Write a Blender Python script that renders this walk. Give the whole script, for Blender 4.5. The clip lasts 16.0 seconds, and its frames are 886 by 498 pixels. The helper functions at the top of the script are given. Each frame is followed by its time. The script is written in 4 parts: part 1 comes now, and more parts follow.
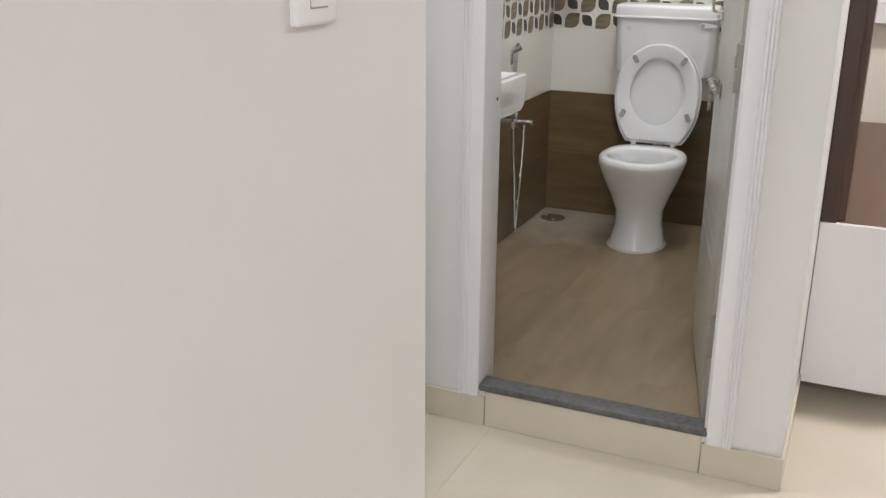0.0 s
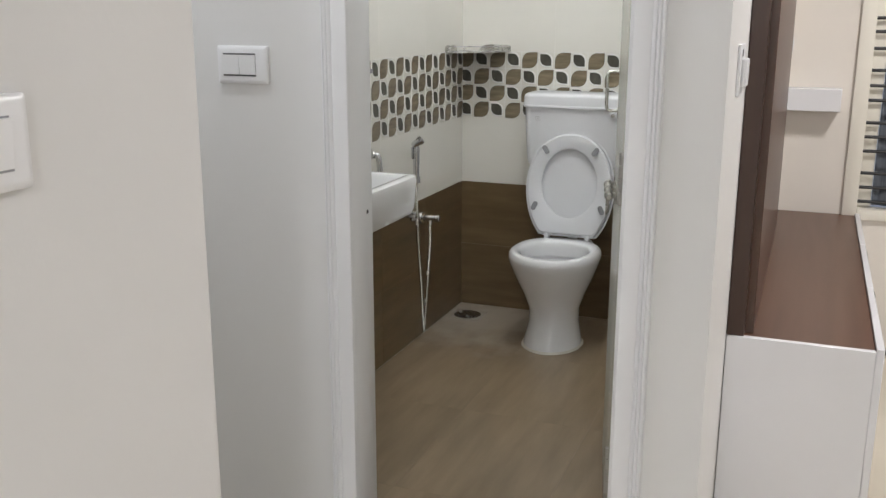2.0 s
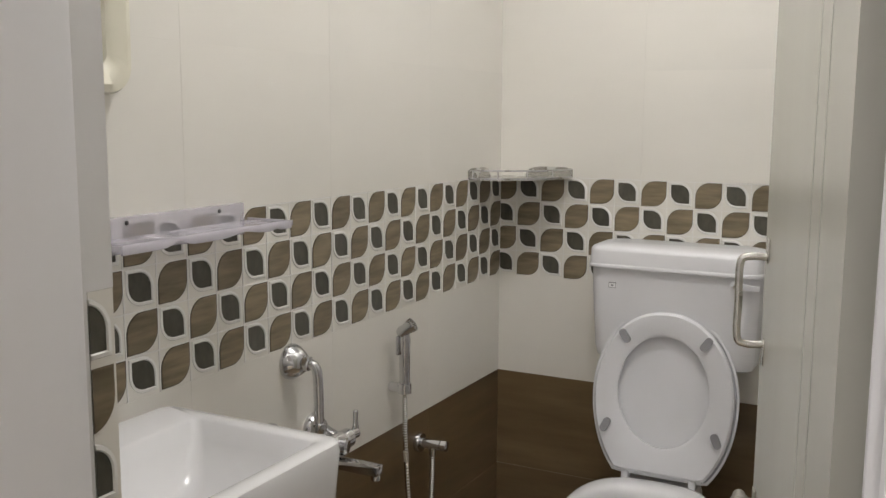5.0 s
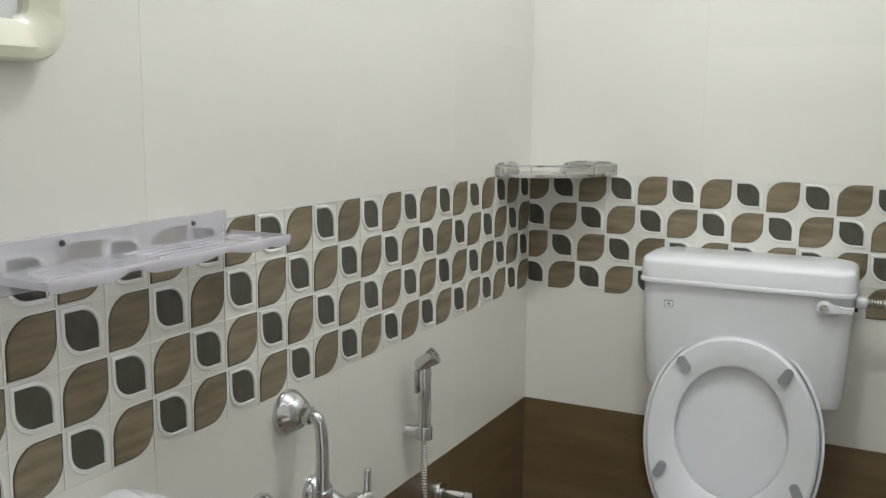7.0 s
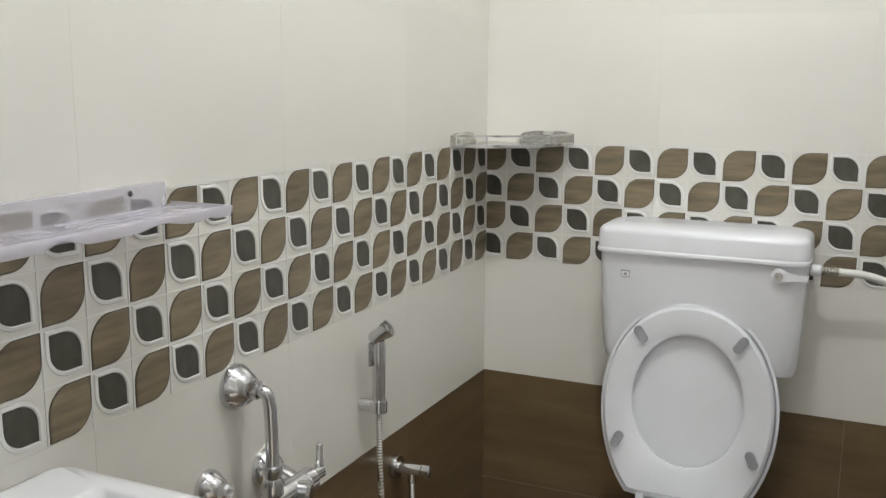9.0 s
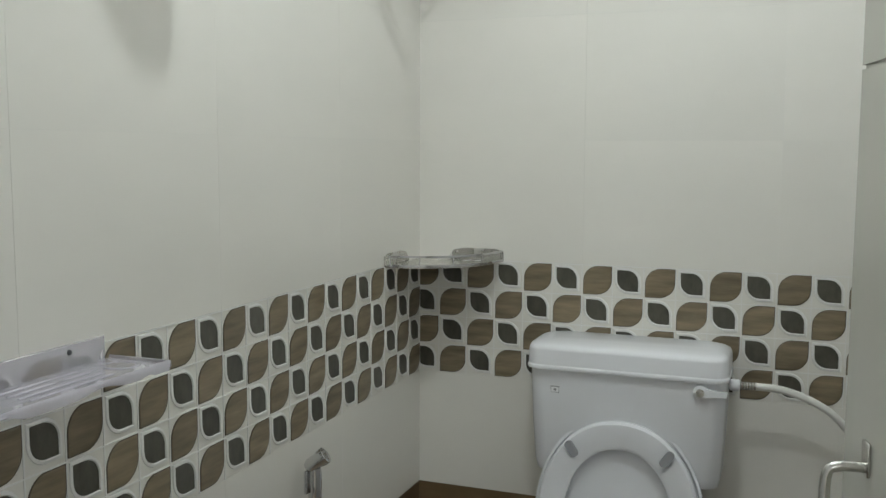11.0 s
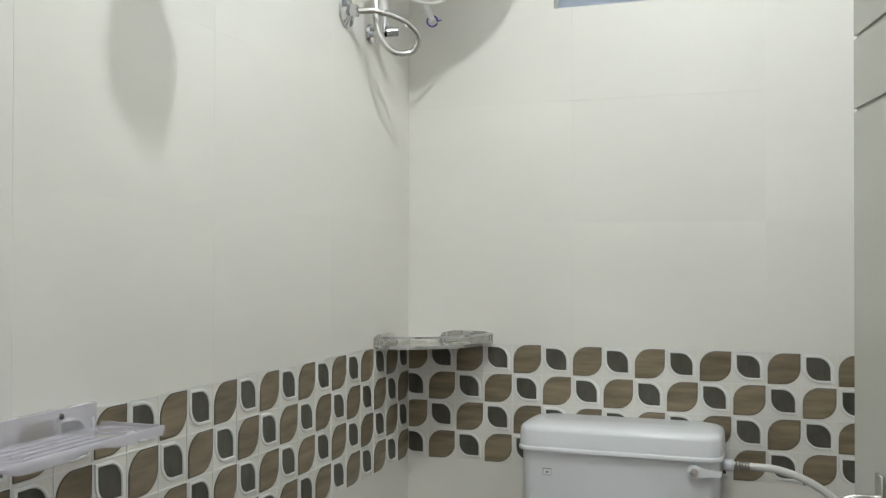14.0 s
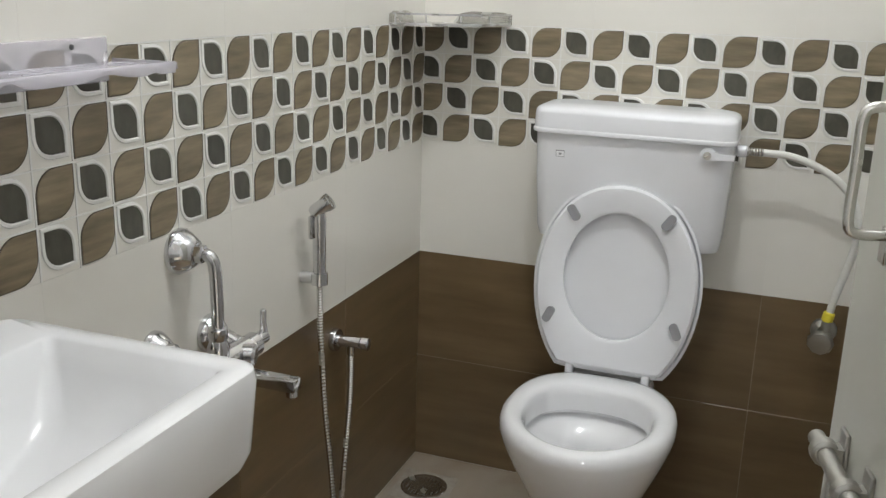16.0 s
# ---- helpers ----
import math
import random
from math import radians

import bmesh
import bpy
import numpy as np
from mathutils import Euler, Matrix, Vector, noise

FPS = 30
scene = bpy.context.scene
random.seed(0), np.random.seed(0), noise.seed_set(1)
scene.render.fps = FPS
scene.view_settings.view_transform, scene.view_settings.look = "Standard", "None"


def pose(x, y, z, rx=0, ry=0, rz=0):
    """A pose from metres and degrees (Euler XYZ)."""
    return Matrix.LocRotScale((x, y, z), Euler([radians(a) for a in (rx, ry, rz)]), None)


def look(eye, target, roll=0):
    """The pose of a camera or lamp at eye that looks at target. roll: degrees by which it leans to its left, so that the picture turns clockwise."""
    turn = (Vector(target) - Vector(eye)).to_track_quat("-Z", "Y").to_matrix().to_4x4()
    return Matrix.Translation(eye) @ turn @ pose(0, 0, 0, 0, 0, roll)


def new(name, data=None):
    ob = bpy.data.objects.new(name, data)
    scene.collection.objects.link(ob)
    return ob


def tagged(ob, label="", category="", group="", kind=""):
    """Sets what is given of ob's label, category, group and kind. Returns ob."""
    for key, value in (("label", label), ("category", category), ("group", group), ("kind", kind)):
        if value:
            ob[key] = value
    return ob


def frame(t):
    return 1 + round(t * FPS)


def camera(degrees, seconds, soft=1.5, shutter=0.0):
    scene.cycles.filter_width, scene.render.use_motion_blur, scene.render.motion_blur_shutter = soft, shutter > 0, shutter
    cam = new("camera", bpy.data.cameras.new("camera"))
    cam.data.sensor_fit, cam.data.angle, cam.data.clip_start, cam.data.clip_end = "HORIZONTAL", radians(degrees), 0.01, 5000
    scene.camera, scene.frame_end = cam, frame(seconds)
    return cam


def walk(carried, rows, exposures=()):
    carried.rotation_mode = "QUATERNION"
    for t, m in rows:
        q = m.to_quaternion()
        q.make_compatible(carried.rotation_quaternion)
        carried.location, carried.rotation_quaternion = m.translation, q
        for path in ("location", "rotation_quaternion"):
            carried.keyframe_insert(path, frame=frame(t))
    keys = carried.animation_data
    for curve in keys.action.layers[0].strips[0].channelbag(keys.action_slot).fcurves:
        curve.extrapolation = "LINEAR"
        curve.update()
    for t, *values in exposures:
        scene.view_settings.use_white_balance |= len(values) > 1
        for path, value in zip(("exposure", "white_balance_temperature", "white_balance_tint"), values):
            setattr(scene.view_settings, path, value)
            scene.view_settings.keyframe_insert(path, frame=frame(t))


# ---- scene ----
cam = camera(50.2, 16.0, soft=1.4)
PATH = [
    (0, (0.18, -0.027, 1.3), (-0.593, 1.71, 0.677), 0.5),
    (0.5, (0.205, -0.036, 1.318), (-0.503, 1.74, 0.73), 0.4),
    (1, (0.23, 0.017, 1.344), (-0.474, 1.805, 0.789), 0.4),
    (1.5, (0.28, 0.162, 1.36), (-0.424, 1.961, 0.842), 0.2),
    (2, (0.271, 0.316, 1.367), (-0.432, 2.125, 0.882), 0.1),
    (2.5, (0.175, 0.589, 1.387), (-0.512, 2.423, 0.982), 0.3),
    (3, (0.132, 0.846, 1.385), (-0.554, 2.686, 1.007), 0.1),
    (3.5, (0.091, 1.129, 1.389), (-0.603, 2.972, 1.041), 0.2),
    (4, (0.019, 1.354, 1.375), (-0.69, 3.195, 1.048), 0.2),
    (4.5, (-0.044, 1.614, 1.389), (-0.799, 3.438, 1.066), 0.4),
    (5, (-0.074, 1.845, 1.375), (-0.991, 3.6, 1.096), 0.3),
    (7.5, (-0.377, 2.194, 1.357), (-1.245, 3.968, 1.044), 0.6),
    (8, (-0.376, 2.205, 1.346), (-1.225, 3.985, 1.016), 0.5),
    (8.5, (-0.351, 2.222, 1.344), (-1.192, 4.002, 0.99), 0.3),
    (11, (-0.311, 2.183, 1.474), (-1.02, 4.042, 1.268), 0.2),
    (11.5, (-0.314, 2.161, 1.506), (-1.005, 4.036, 1.432), 0.0),
    (12, (-0.329, 2.136, 1.525), (-1.005, 4.019, 1.555), 0.1),
    (12.5, (-0.326, 2.13, 1.518), (-0.998, 4.013, 1.591), -0.0),
    (13, (-0.31, 2.15, 1.489), (-0.995, 4.029, 1.546), -0.0),
    (13.5, (-0.332, 2.158, 1.462), (-1.001, 4.042, 1.496), 0.1),
    (14, (-0.333, 2.162, 1.411), (-1.002, 4.046, 1.432), 0.1),
    (14.5, (-0.343, 2.176, 1.378), (-1.016, 4.059, 1.331), 0.2),
    (15, (-0.344, 2.176, 1.362), (-1.034, 4.04, 1.132), 1.1),
    (15.5, (-0.349, 2.179, 1.326), (-1.03, 4.018, 0.929), 1.5),
    (16, (-0.338, 2.171, 1.295), (-1.001, 3.979, 0.753), 1.7),
]
EXPOSURES = [(0.0, 0.12, 6600, 12), (0.5, 0.07, 6230, 11), (1.0, 0.05, 6300, 13), (2.0, -0.04, 6450, 10), (2.6, -0.20, 6650, 12), (3.0, -0.22, 6650, 12), (3.5, -0.12, 6550, 10), (4.0, -0.19, 6550, 11), (4.5, -0.22, 6700, 12), (5.0, -0.22, 6900, 14), (7.5, 0.08, 6350, 6), (8.0, 0.13, 6450, 13), (8.5, 0.17, 6520, 12), (11.0, -0.53, 6330, 4),
             (11.5, -0.75, 6390, 4), (12.0, -1.17, 6500, 4), (12.6, -1.25, 6600, 9), (13.0, -0.89, 6600, 9), (13.5, -0.51, 6500, 7), (14.0, -0.28, 6380, 6), (14.5, -0.07, 6450, 5), (15.0, 0.13, 6450, 8), (15.5, 0.13, 6450, 12), (16.0, 0.18, 6450, 10)]
walk(cam, [(t, look(eye, target, roll)) for t, eye, target, roll in PATH], EXPOSURES)

# ---- world and light ----
world = bpy.data.worlds.new("dusk")
world.use_nodes = True
scene.world = world
sky = world.node_tree.nodes.new("ShaderNodeTexSky")
sky.sky_type, sky.sun_disc = "NISHITA", False
sky.sun_elevation, sky.sun_rotation = radians(2.0), radians(200)
world.node_tree.links.new(sky.outputs[0], world.node_tree.nodes["Background"].inputs[0])
world.node_tree.nodes["Background"].inputs[1].default_value = 0.12


def lamp(name, kind, where, watts, colour, size, aim=None):
    data = bpy.data.lights.new(name, kind)
    data.energy, data.color = watts, colour
    if kind == "AREA":
        data.shape, data.size = "DISK", size
    else:
        data.shadow_soft_size = size
    ob = new(name, data)
    ob.matrix_world = look(where, aim) if aim else Matrix.Translation(where)
    return ob


BULB = (-0.60, 3.43, 2.66)
lamp("bath_bulb_light", "POINT", BULB, 30, (0.94, 0.97, 0.98), 0.013)
# unseen lamps added to brighten the hall, living room and side passage
lamp("hall_light", "AREA", (0.95, -1.9, 2.70), 60, (0.93, 0.955, 0.975), 0.3, (0.95, -1.9, 0))
lamp("hall_fill_far", "AREA", (1.2, 3.2, 2.70), 44, (1.0, 0.97, 0.95), 0.3, (1.2, 3.2, 0))
lamp("recess_fill_light", "AREA", (-1.25, 1.8, 2.70), 12, (0.95, 0.98, 1.0), 0.12, (-1.25, 1.8, 0))


# ---- materials ----
def material(name, base, rough=0.5, metal=0.0, other=None, grain=(6.0, 6.0, 6.0), spread=0.5, bump=0.0, fine=120.0,
             per_piece=0.0, coat=0.0, rough_var=0.0):
    """Two-scale procedural paint: broad drift between two colours, fine grain in relief, and a shade of its own for each piece."""
    m = bpy.data.materials.new(name)
    m.use_nodes = True
    nt = m.node_tree
    b = nt.nodes["Principled BSDF"]
    b.inputs["Roughness"].default_value, b.inputs["Metallic"].default_value = rough, metal
    b.inputs["Coat Weight"].default_value = coat
    b.inputs["Coat Roughness"].default_value = 0.08
    tc = nt.nodes.new("ShaderNodeTexCoord")
    info = nt.nodes.new("ShaderNodeObjectInfo")
    shift = nt.nodes.new("ShaderNodeVectorMath")
    shift.operation = "ADD"
    scaled = nt.nodes.new("ShaderNodeVectorMath")
    scaled.operation = "SCALE"
    seven = nt.nodes.new("ShaderNodeCombineXYZ")
    for k in range(3):
        nt.links.new(info.outputs["Random"], seven.inputs[k])
    nt.links.new(seven.outputs[0], scaled.inputs[0])
    scaled.inputs["Scale"].default_value = 37.0 if per_piece else 0.0
    nt.links.new(tc.outputs["Object"], shift.inputs[0])
    nt.links.new(scaled.outputs[0], shift.inputs[1])
    mp = nt.nodes.new("ShaderNodeMapping")
    mp.inputs["Scale"].default_value = grain
    nt.links.new(shift.outputs[0], mp.inputs[0])
    n1 = nt.nodes.new("ShaderNodeTexNoise")
    n1.inputs["Scale"].default_value, n1.inputs["Detail"].default_value, n1.inputs["Roughness"].default_value = 1.0, 5.0, 0.55
    nt.links.new(mp.outputs[0], n1.inputs["Vector"])
    ramp = nt.nodes.new("ShaderNodeValToRGB")
    ramp.color_ramp.elements[0].position, ramp.color_ramp.elements[1].position = 0.5 - spread / 2, 0.5 + spread / 2
    ramp.color_ramp.elements[0].color = (*base, 1)
    ramp.color_ramp.elements[1].color = (*(other or [c * 0.94 for c in base]), 1)
    nt.links.new(n1.outputs["Fac"], ramp.inputs[0])
    out = ramp.outputs[0]
    if per_piece:
        hsv = nt.nodes.new("ShaderNodeHueSaturation")
        mul = nt.nodes.new("ShaderNodeMath")
        mul.operation = "MULTIPLY_ADD"
        mul.inputs[1].default_value, mul.inputs[2].default_value = per_piece, 1 - per_piece / 2
        nt.links.new(info.outputs["Random"], mul.inputs[0])
        nt.links.new(mul.outputs[0], hsv.inputs["Value"])
        nt.links.new(out, hsv.inputs["Color"])
        out = hsv.outputs[0]
    nt.links.new(out, b.inputs["Base Color"])
    if bump or rough_var:
        n2 = nt.nodes.new("ShaderNodeTexNoise")
        n2.inputs["Scale"].default_value, n2.inputs["Detail"].default_value = fine, 3.0
        nt.links.new(shift.outputs[0], n2.inputs["Vector"])
        if bump:
            bp = nt.nodes.new("ShaderNodeBump")
            bp.inputs["Strength"].default_value, bp.inputs["Distance"].default_value = bump, 0.002
            nt.links.new(n2.outputs["Fac"], bp.inputs["Height"])
            nt.links.new(bp.outputs[0], b.inputs["Normal"])
        if rough_var:
            mr = nt.nodes.new("ShaderNodeMapRange")
            mr.inputs["To Min"].default_value, mr.inputs["To Max"].default_value = rough - rough_var, rough + rough_var
            nt.links.new(n1.outputs["Fac"], mr.inputs["Value"])
            nt.links.new(mr.outputs[0], b.inputs["Roughness"])
    return m


def cement_haze(m, at, reach, colour):
    """Grey cement haze left on the tiles round a drain: a ragged patch about a point, broken up by noise."""
    nt = m.node_tree
    b = nt.nodes["Principled BSDF"]
    was = b.inputs["Base Color"].links[0].from_socket
    geo = nt.nodes.new("ShaderNodeNewGeometry")
    far = nt.nodes.new("ShaderNodeVectorMath")
    far.operation = "DISTANCE"
    far.inputs[1].default_value = at
    nt.links.new(geo.outputs["Position"], far.inputs[0])
    n = nt.nodes.new("ShaderNodeTexNoise")
    n.inputs["Scale"].default_value, n.inputs["Detail"].default_value = 5.5, 5.0
    nt.links.new(geo.outputs["Position"], n.inputs["Vector"])
    ragged = nt.nodes.new("ShaderNodeMath")
    ragged.operation = "MULTIPLY_ADD"
    ragged.inputs[1].default_value, ragged.inputs[2].default_value = 0.9, -0.45
    nt.links.new(n.outputs["Fac"], ragged.inputs[0])
    total = nt.nodes.new("ShaderNodeMath")
    nt.links.new(far.outputs["Value"], total.inputs[0])
    nt.links.new(ragged.outputs[0], total.inputs[1])
    mr = nt.nodes.new("ShaderNodeMapRange")
    mr.inputs["From Min"].default_value, mr.inputs["From Max"].default_value = reach, reach * 0.35
    mr.inputs["To Max"].default_value = 0.65
    nt.links.new(total.outputs[0], mr.inputs["Value"])
    mix = nt.nodes.new("ShaderNodeMix")
    mix.data_type = "RGBA"
    mix.inputs[7].default_value = (*colour, 1)
    nt.links.new(mr.outputs[0], mix.inputs[0])
    nt.links.new(was, mix.inputs[6])
    nt.links.new(mix.outputs[2], b.inputs["Base Color"])


PAINT = material("wall_paint", (0.755, 0.748, 0.745), 0.55, grain=(1.5, 1.5, 1.5), bump=0.12, fine=90)
BATHPAINT = material("plaster", (0.84, 0.83, 0.80), 0.6, grain=(2, 2, 2), bump=0.12, fine=90)
CEIL = material("ceiling_paint", (0.85, 0.85, 0.83), 0.7, grain=(2, 2, 2), bump=0.1, fine=60)
GROUT = material("grout", (0.70, 0.67, 0.61), 0.85, bump=0.3, fine=200)
BROWNGROUT = material("brown_grout", (0.26, 0.20, 0.14), 0.85, bump=0.3, fine=200)
IVORY = material("ivory_tile", (0.80, 0.775, 0.715), 0.22, other=(0.750, 0.730, 0.675), grain=(1.8, 4.5, 2), spread=0.5, per_piece=0.015)
DARKTILE = material("brown_wood_tile", (0.098, 0.064, 0.031), 0.28, other=(0.185, 0.126, 0.065), grain=(3.0, 20, 3), spread=0.6, per_piece=0.2)
LEAFBROWN = material("taupe_leaf", (0.124, 0.097, 0.058), 0.30, other=(0.282, 0.224, 0.144), grain=(8, 52, 8), spread=0.42, per_piece=0.2)
# leaf outline whose dark colour also holds the shading of the embossed edge
LEAFEDGE = material("shaded_leaf_edge", (0.060, 0.046, 0.030), 0.35, other=(0.10, 0.078, 0.05), grain=(60, 60, 60))
LEAFGREY = material("slate_leaf", (0.050, 0.047, 0.036), 0.32, other=(0.096, 0.090, 0.068), grain=(60, 30, 20), spread=0.5, per_piece=0.2)
LEAFWHITE = material("white_relief", (0.83, 0.82, 0.79), 0.2, grain=(8, 8, 8))
BATHFLOOR = material("bath_floor_tile", (0.320, 0.236, 0.152), 0.30, other=(0.185, 0.136, 0.086), grain=(16, 2.4, 4), spread=0.6, per_piece=0.05)
cement_haze(BATHFLOOR, (-1.02, 4.22, 0.0), 0.42, (0.40, 0.355, 0.30))
HALLFLOOR = material("vitrified_tile", (0.66, 0.60, 0.50), 0.10, other=(0.61, 0.55, 0.455), grain=(3, 3, 3), spread=0.4, per_piece=0.03, rough_var=0.03)
FRAMEPAINT = material("frame_enamel", (0.80, 0.80, 0.82), 0.30, grain=(3, 3, 1), bump=0.06, fine=50)
DOORPAINT = material("door_enamel", (0.56, 0.555, 0.50), 0.26, other=(0.52, 0.515, 0.46), grain=(4, 4, 0.8), bump=0.05, fine=40)
DOOREDGE = material("door_edge_wood", (0.14, 0.050, 0.030), 0.6, bump=0.2)
GRANITE = material("granite", (0.070, 0.070, 0.073), 0.5, other=(0.135, 0.135, 0.14), grain=(60, 60, 60), spread=0.4, bump=0.35, fine=220)
CEMENT = material("cement", (0.42, 0.385, 0.33), 0.85, other=(0.30, 0.265, 0.22), grain=(30, 30, 30), bump=0.4, fine=150)
CERAMIC = material("ceramic", (0.86, 0.86, 0.87), 0.09, grain=(3, 3, 3), coat=0.5)
PLASTIC = material("white_plastic", (0.83, 0.835, 0.86), 0.24, grain=(3, 3, 3))
SWITCHP = material("switch_plastic", (0.84, 0.84, 0.86), 0.3, grain=(3, 3, 3))
CREAM = material("cream_plastic", (0.80, 0.77, 0.64), 0.25, grain=(3, 3, 3))
UPVC = material("cream_frame", (0.87, 0.83, 0.74), 0.35, grain=(3, 3, 3))
GREYRUB = material("grey_rubber", (0.33, 0.33, 0.35), 0.5)
DARKLINE = material("dark_plastic", (0.06, 0.06, 0.065), 0.45)
CHROME = material("chrome", (0.66, 0.66, 0.67), 0.10, 1.0, grain=(20, 20, 20), rough_var=0.04)
STEEL = material("steel", (0.62, 0.61, 0.58), 0.26, 1.0, grain=(20, 20, 20), rough_var=0.06)
DULLSTEEL = material("dull_steel", (0.42, 0.41, 0.385), 0.42, 1.0, grain=(30, 30, 30), rough_var=0.1, bump=0.1)
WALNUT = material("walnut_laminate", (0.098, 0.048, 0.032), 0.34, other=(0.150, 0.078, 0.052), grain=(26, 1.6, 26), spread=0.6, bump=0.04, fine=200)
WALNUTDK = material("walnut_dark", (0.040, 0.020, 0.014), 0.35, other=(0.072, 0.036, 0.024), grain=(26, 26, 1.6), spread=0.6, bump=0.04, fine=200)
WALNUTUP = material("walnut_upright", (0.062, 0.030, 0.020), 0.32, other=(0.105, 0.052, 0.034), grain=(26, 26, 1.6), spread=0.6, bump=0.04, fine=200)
LAMINATE = material("white_laminate", (0.85, 0.845, 0.87), 0.22, grain=(2, 2, 2))
LOUVREEDGE = material("louvre_edge", (0.23, 0.26, 0.26), 0.35)
YELLOW = material("yellow_tape", (0.80, 0.68, 0.05), 0.5)
PURPLE = material("purple_plastic", (0.06, 0.04, 0.28), 0.4)
WHITEHOSE = material("white_hose", (0.75, 0.74, 0.70), 0.35, grain=(20, 20, 20), bump=0.3, fine=400)
BLACKIRON = material("black_iron", (0.018, 0.018, 0.02), 0.45, bump=0.15)
FARPAINT = material("pink_white_paint", (0.82, 0.765, 0.70), 0.6, grain=(1.5, 1.5, 1.5), bump=0.1, fine=80)
CURTAIN = material("net_curtain", (0.075, 0.085, 0.105), 0.8, other=(0.16, 0.175, 0.2), grain=(150, 150, 12), spread=0.5)


def glass(name, colour, rough, alpha=0.0):
    m = bpy.data.materials.new(name)
    m.use_nodes = True
    b = m.node_tree.nodes["Principled BSDF"]
    b.inputs["Base Color"].default_value = (*colour, 1)
    b.inputs["Roughness"].default_value, b.inputs["IOR"].default_value = rough, 1.46
    b.inputs["Transmission Weight"].default_value = 1 - alpha
    return m


def milky(name, colour, share):
    """Clear thin plastic with a milky share that scatters light."""
    m = bpy.data.materials.new(name)
    m.use_nodes = True
    nt = m.node_tree
    b = nt.nodes["Principled BSDF"]
    b.inputs["Base Color"].default_value, b.inputs["Roughness"].default_value = (*colour, 1), 0.18
    clear = nt.nodes.new("ShaderNodeBsdfTransparent")
    clear.inputs[0].default_value = (0.96, 0.95, 0.97, 1)
    n = nt.nodes.new("ShaderNodeTexNoise")
    n.inputs["Scale"].default_value = 14.0
    nt.links.new(nt.nodes.new("ShaderNodeTexCoord").outputs["Object"], n.inputs["Vector"])
    mr = nt.nodes.new("ShaderNodeMapRange")
    mr.inputs["To Min"].default_value, mr.inputs["To Max"].default_value = share - 0.06, share + 0.06
    nt.links.new(n.outputs["Fac"], mr.inputs["Value"])
    mix = nt.nodes.new("ShaderNodeMixShader")
    nt.links.new(mr.outputs[0], mix.inputs[0])
    nt.links.new(clear.outputs[0], mix.inputs[1])
    nt.links.new(b.outputs[0], mix.inputs[2])
    nt.links.new(mix.outputs[0], nt.nodes["Material Output"].inputs[0])
    return m


ACRYLIC = milky("clear_acrylic", (0.86, 0.84, 0.90), 0.30)
ACRYLICRIM = milky("acrylic_rim", (0.86, 0.84, 0.90), 0.40)
FROSTED = glass("frosted_pane", (0.62, 0.68, 0.78), 0.45, 0.45)
MIRROR = material("mirror_silver", (0.85, 0.87, 0.86), 0.02, 1.0)


def glowing(name, colour, power):
    m = bpy.data.materials.new(name)
    m.use_nodes = True
    b = m.node_tree.nodes["Principled BSDF"]
    b.inputs["Emission Color"].default_value = (*colour, 1)
    b.inputs["Emission Strength"].default_value = power
    return m


LAMPGLASS = glowing("lamp_diffuser", (1.0, 0.95, 0.88), 6.0)
DUSKGLOW = glowing("dusk_sky", (0.40, 0.50, 0.68), 0.26)


# ---- mesh helpers ----
def box(bm, x0, x1, y0, y1, z0, z1, bevel=0.0, seg=2):
    verts = [bm.verts.new((x, y, z)) for x in (x0, x1) for y in (y0, y1) for z in (z0, z1)]
    faces = [bm.faces.new([verts[i] for i in q]) for q in ((0, 1, 3, 2), (4, 6, 7, 5), (0, 4, 5, 1), (2, 3, 7, 6), (0, 2, 6, 4), (1, 5, 7, 3))]
    if bevel:
        bmesh.ops.bevel(bm, geom=list({e for f in faces for e in f.edges}), offset=bevel, segments=seg, affect="EDGES", profile=0.5)
    return bm


def cube(*a, **k):
    return box(bmesh.new(), *a, **k)


def extrude(bm, outline, depth, m=None):
    """A prism on an outline in x and y, from z = 0 to depth, placed by m."""
    m = m or Matrix.Identity(4)
    lo = [bm.verts.new(m @ Vector((x, y, 0))) for x, y in outline]
    hi = [bm.verts.new(m @ Vector((x, y, depth))) for x, y in outline]
    n = len(outline)
    bm.faces.new(lo[::-1])
    bm.faces.new(hi)
    for i in range(n):
        bm.faces.new((lo[i], lo[(i + 1) % n], hi[(i + 1) % n], hi[i]))
    return bm


def ring_loft(bm, rings, close_first=True, close_last=True):
    """Skins rings of equal count, one after another."""
    made = [[bm.verts.new(p) for p in r] for r in rings]
    n = len(made[0])
    for a, b in zip(made, made[1:]):
        for i in range(n):
            bm.faces.new((a[i], a[(i + 1) % n], b[(i + 1) % n], b[i]))
    if close_first:
        bm.faces.new(made[0][::-1])
    if close_last:
        bm.faces.new(made[-1])
    return bm


def lathe(bm, profile, m=None, n=24):
    """Turns a profile of (radius, height) round the z axis of m."""
    m = m or Matrix.Identity(4)
    rings = [[m @ Vector((r * math.cos(2 * math.pi * i / n), r * math.sin(2 * math.pi * i / n), h)) for i in range(n)] for r, h in profile]
    return ring_loft(bm, rings)


def toward(a, b):
    """The pose at a whose z axis points to b."""
    return Matrix.Translation(a) @ (Vector(b) - Vector(a)).to_track_quat("Z", "Y").to_matrix().to_4x4()


def rod(bm, a, b, r, n=14):
    length = (Vector(b) - Vector(a)).length
    e = min(r * 0.25, length * 0.2)
    return lathe(bm, [(r - e, 0), (r, e), (r, length - e), (r - e, length)], toward(a, b), n)


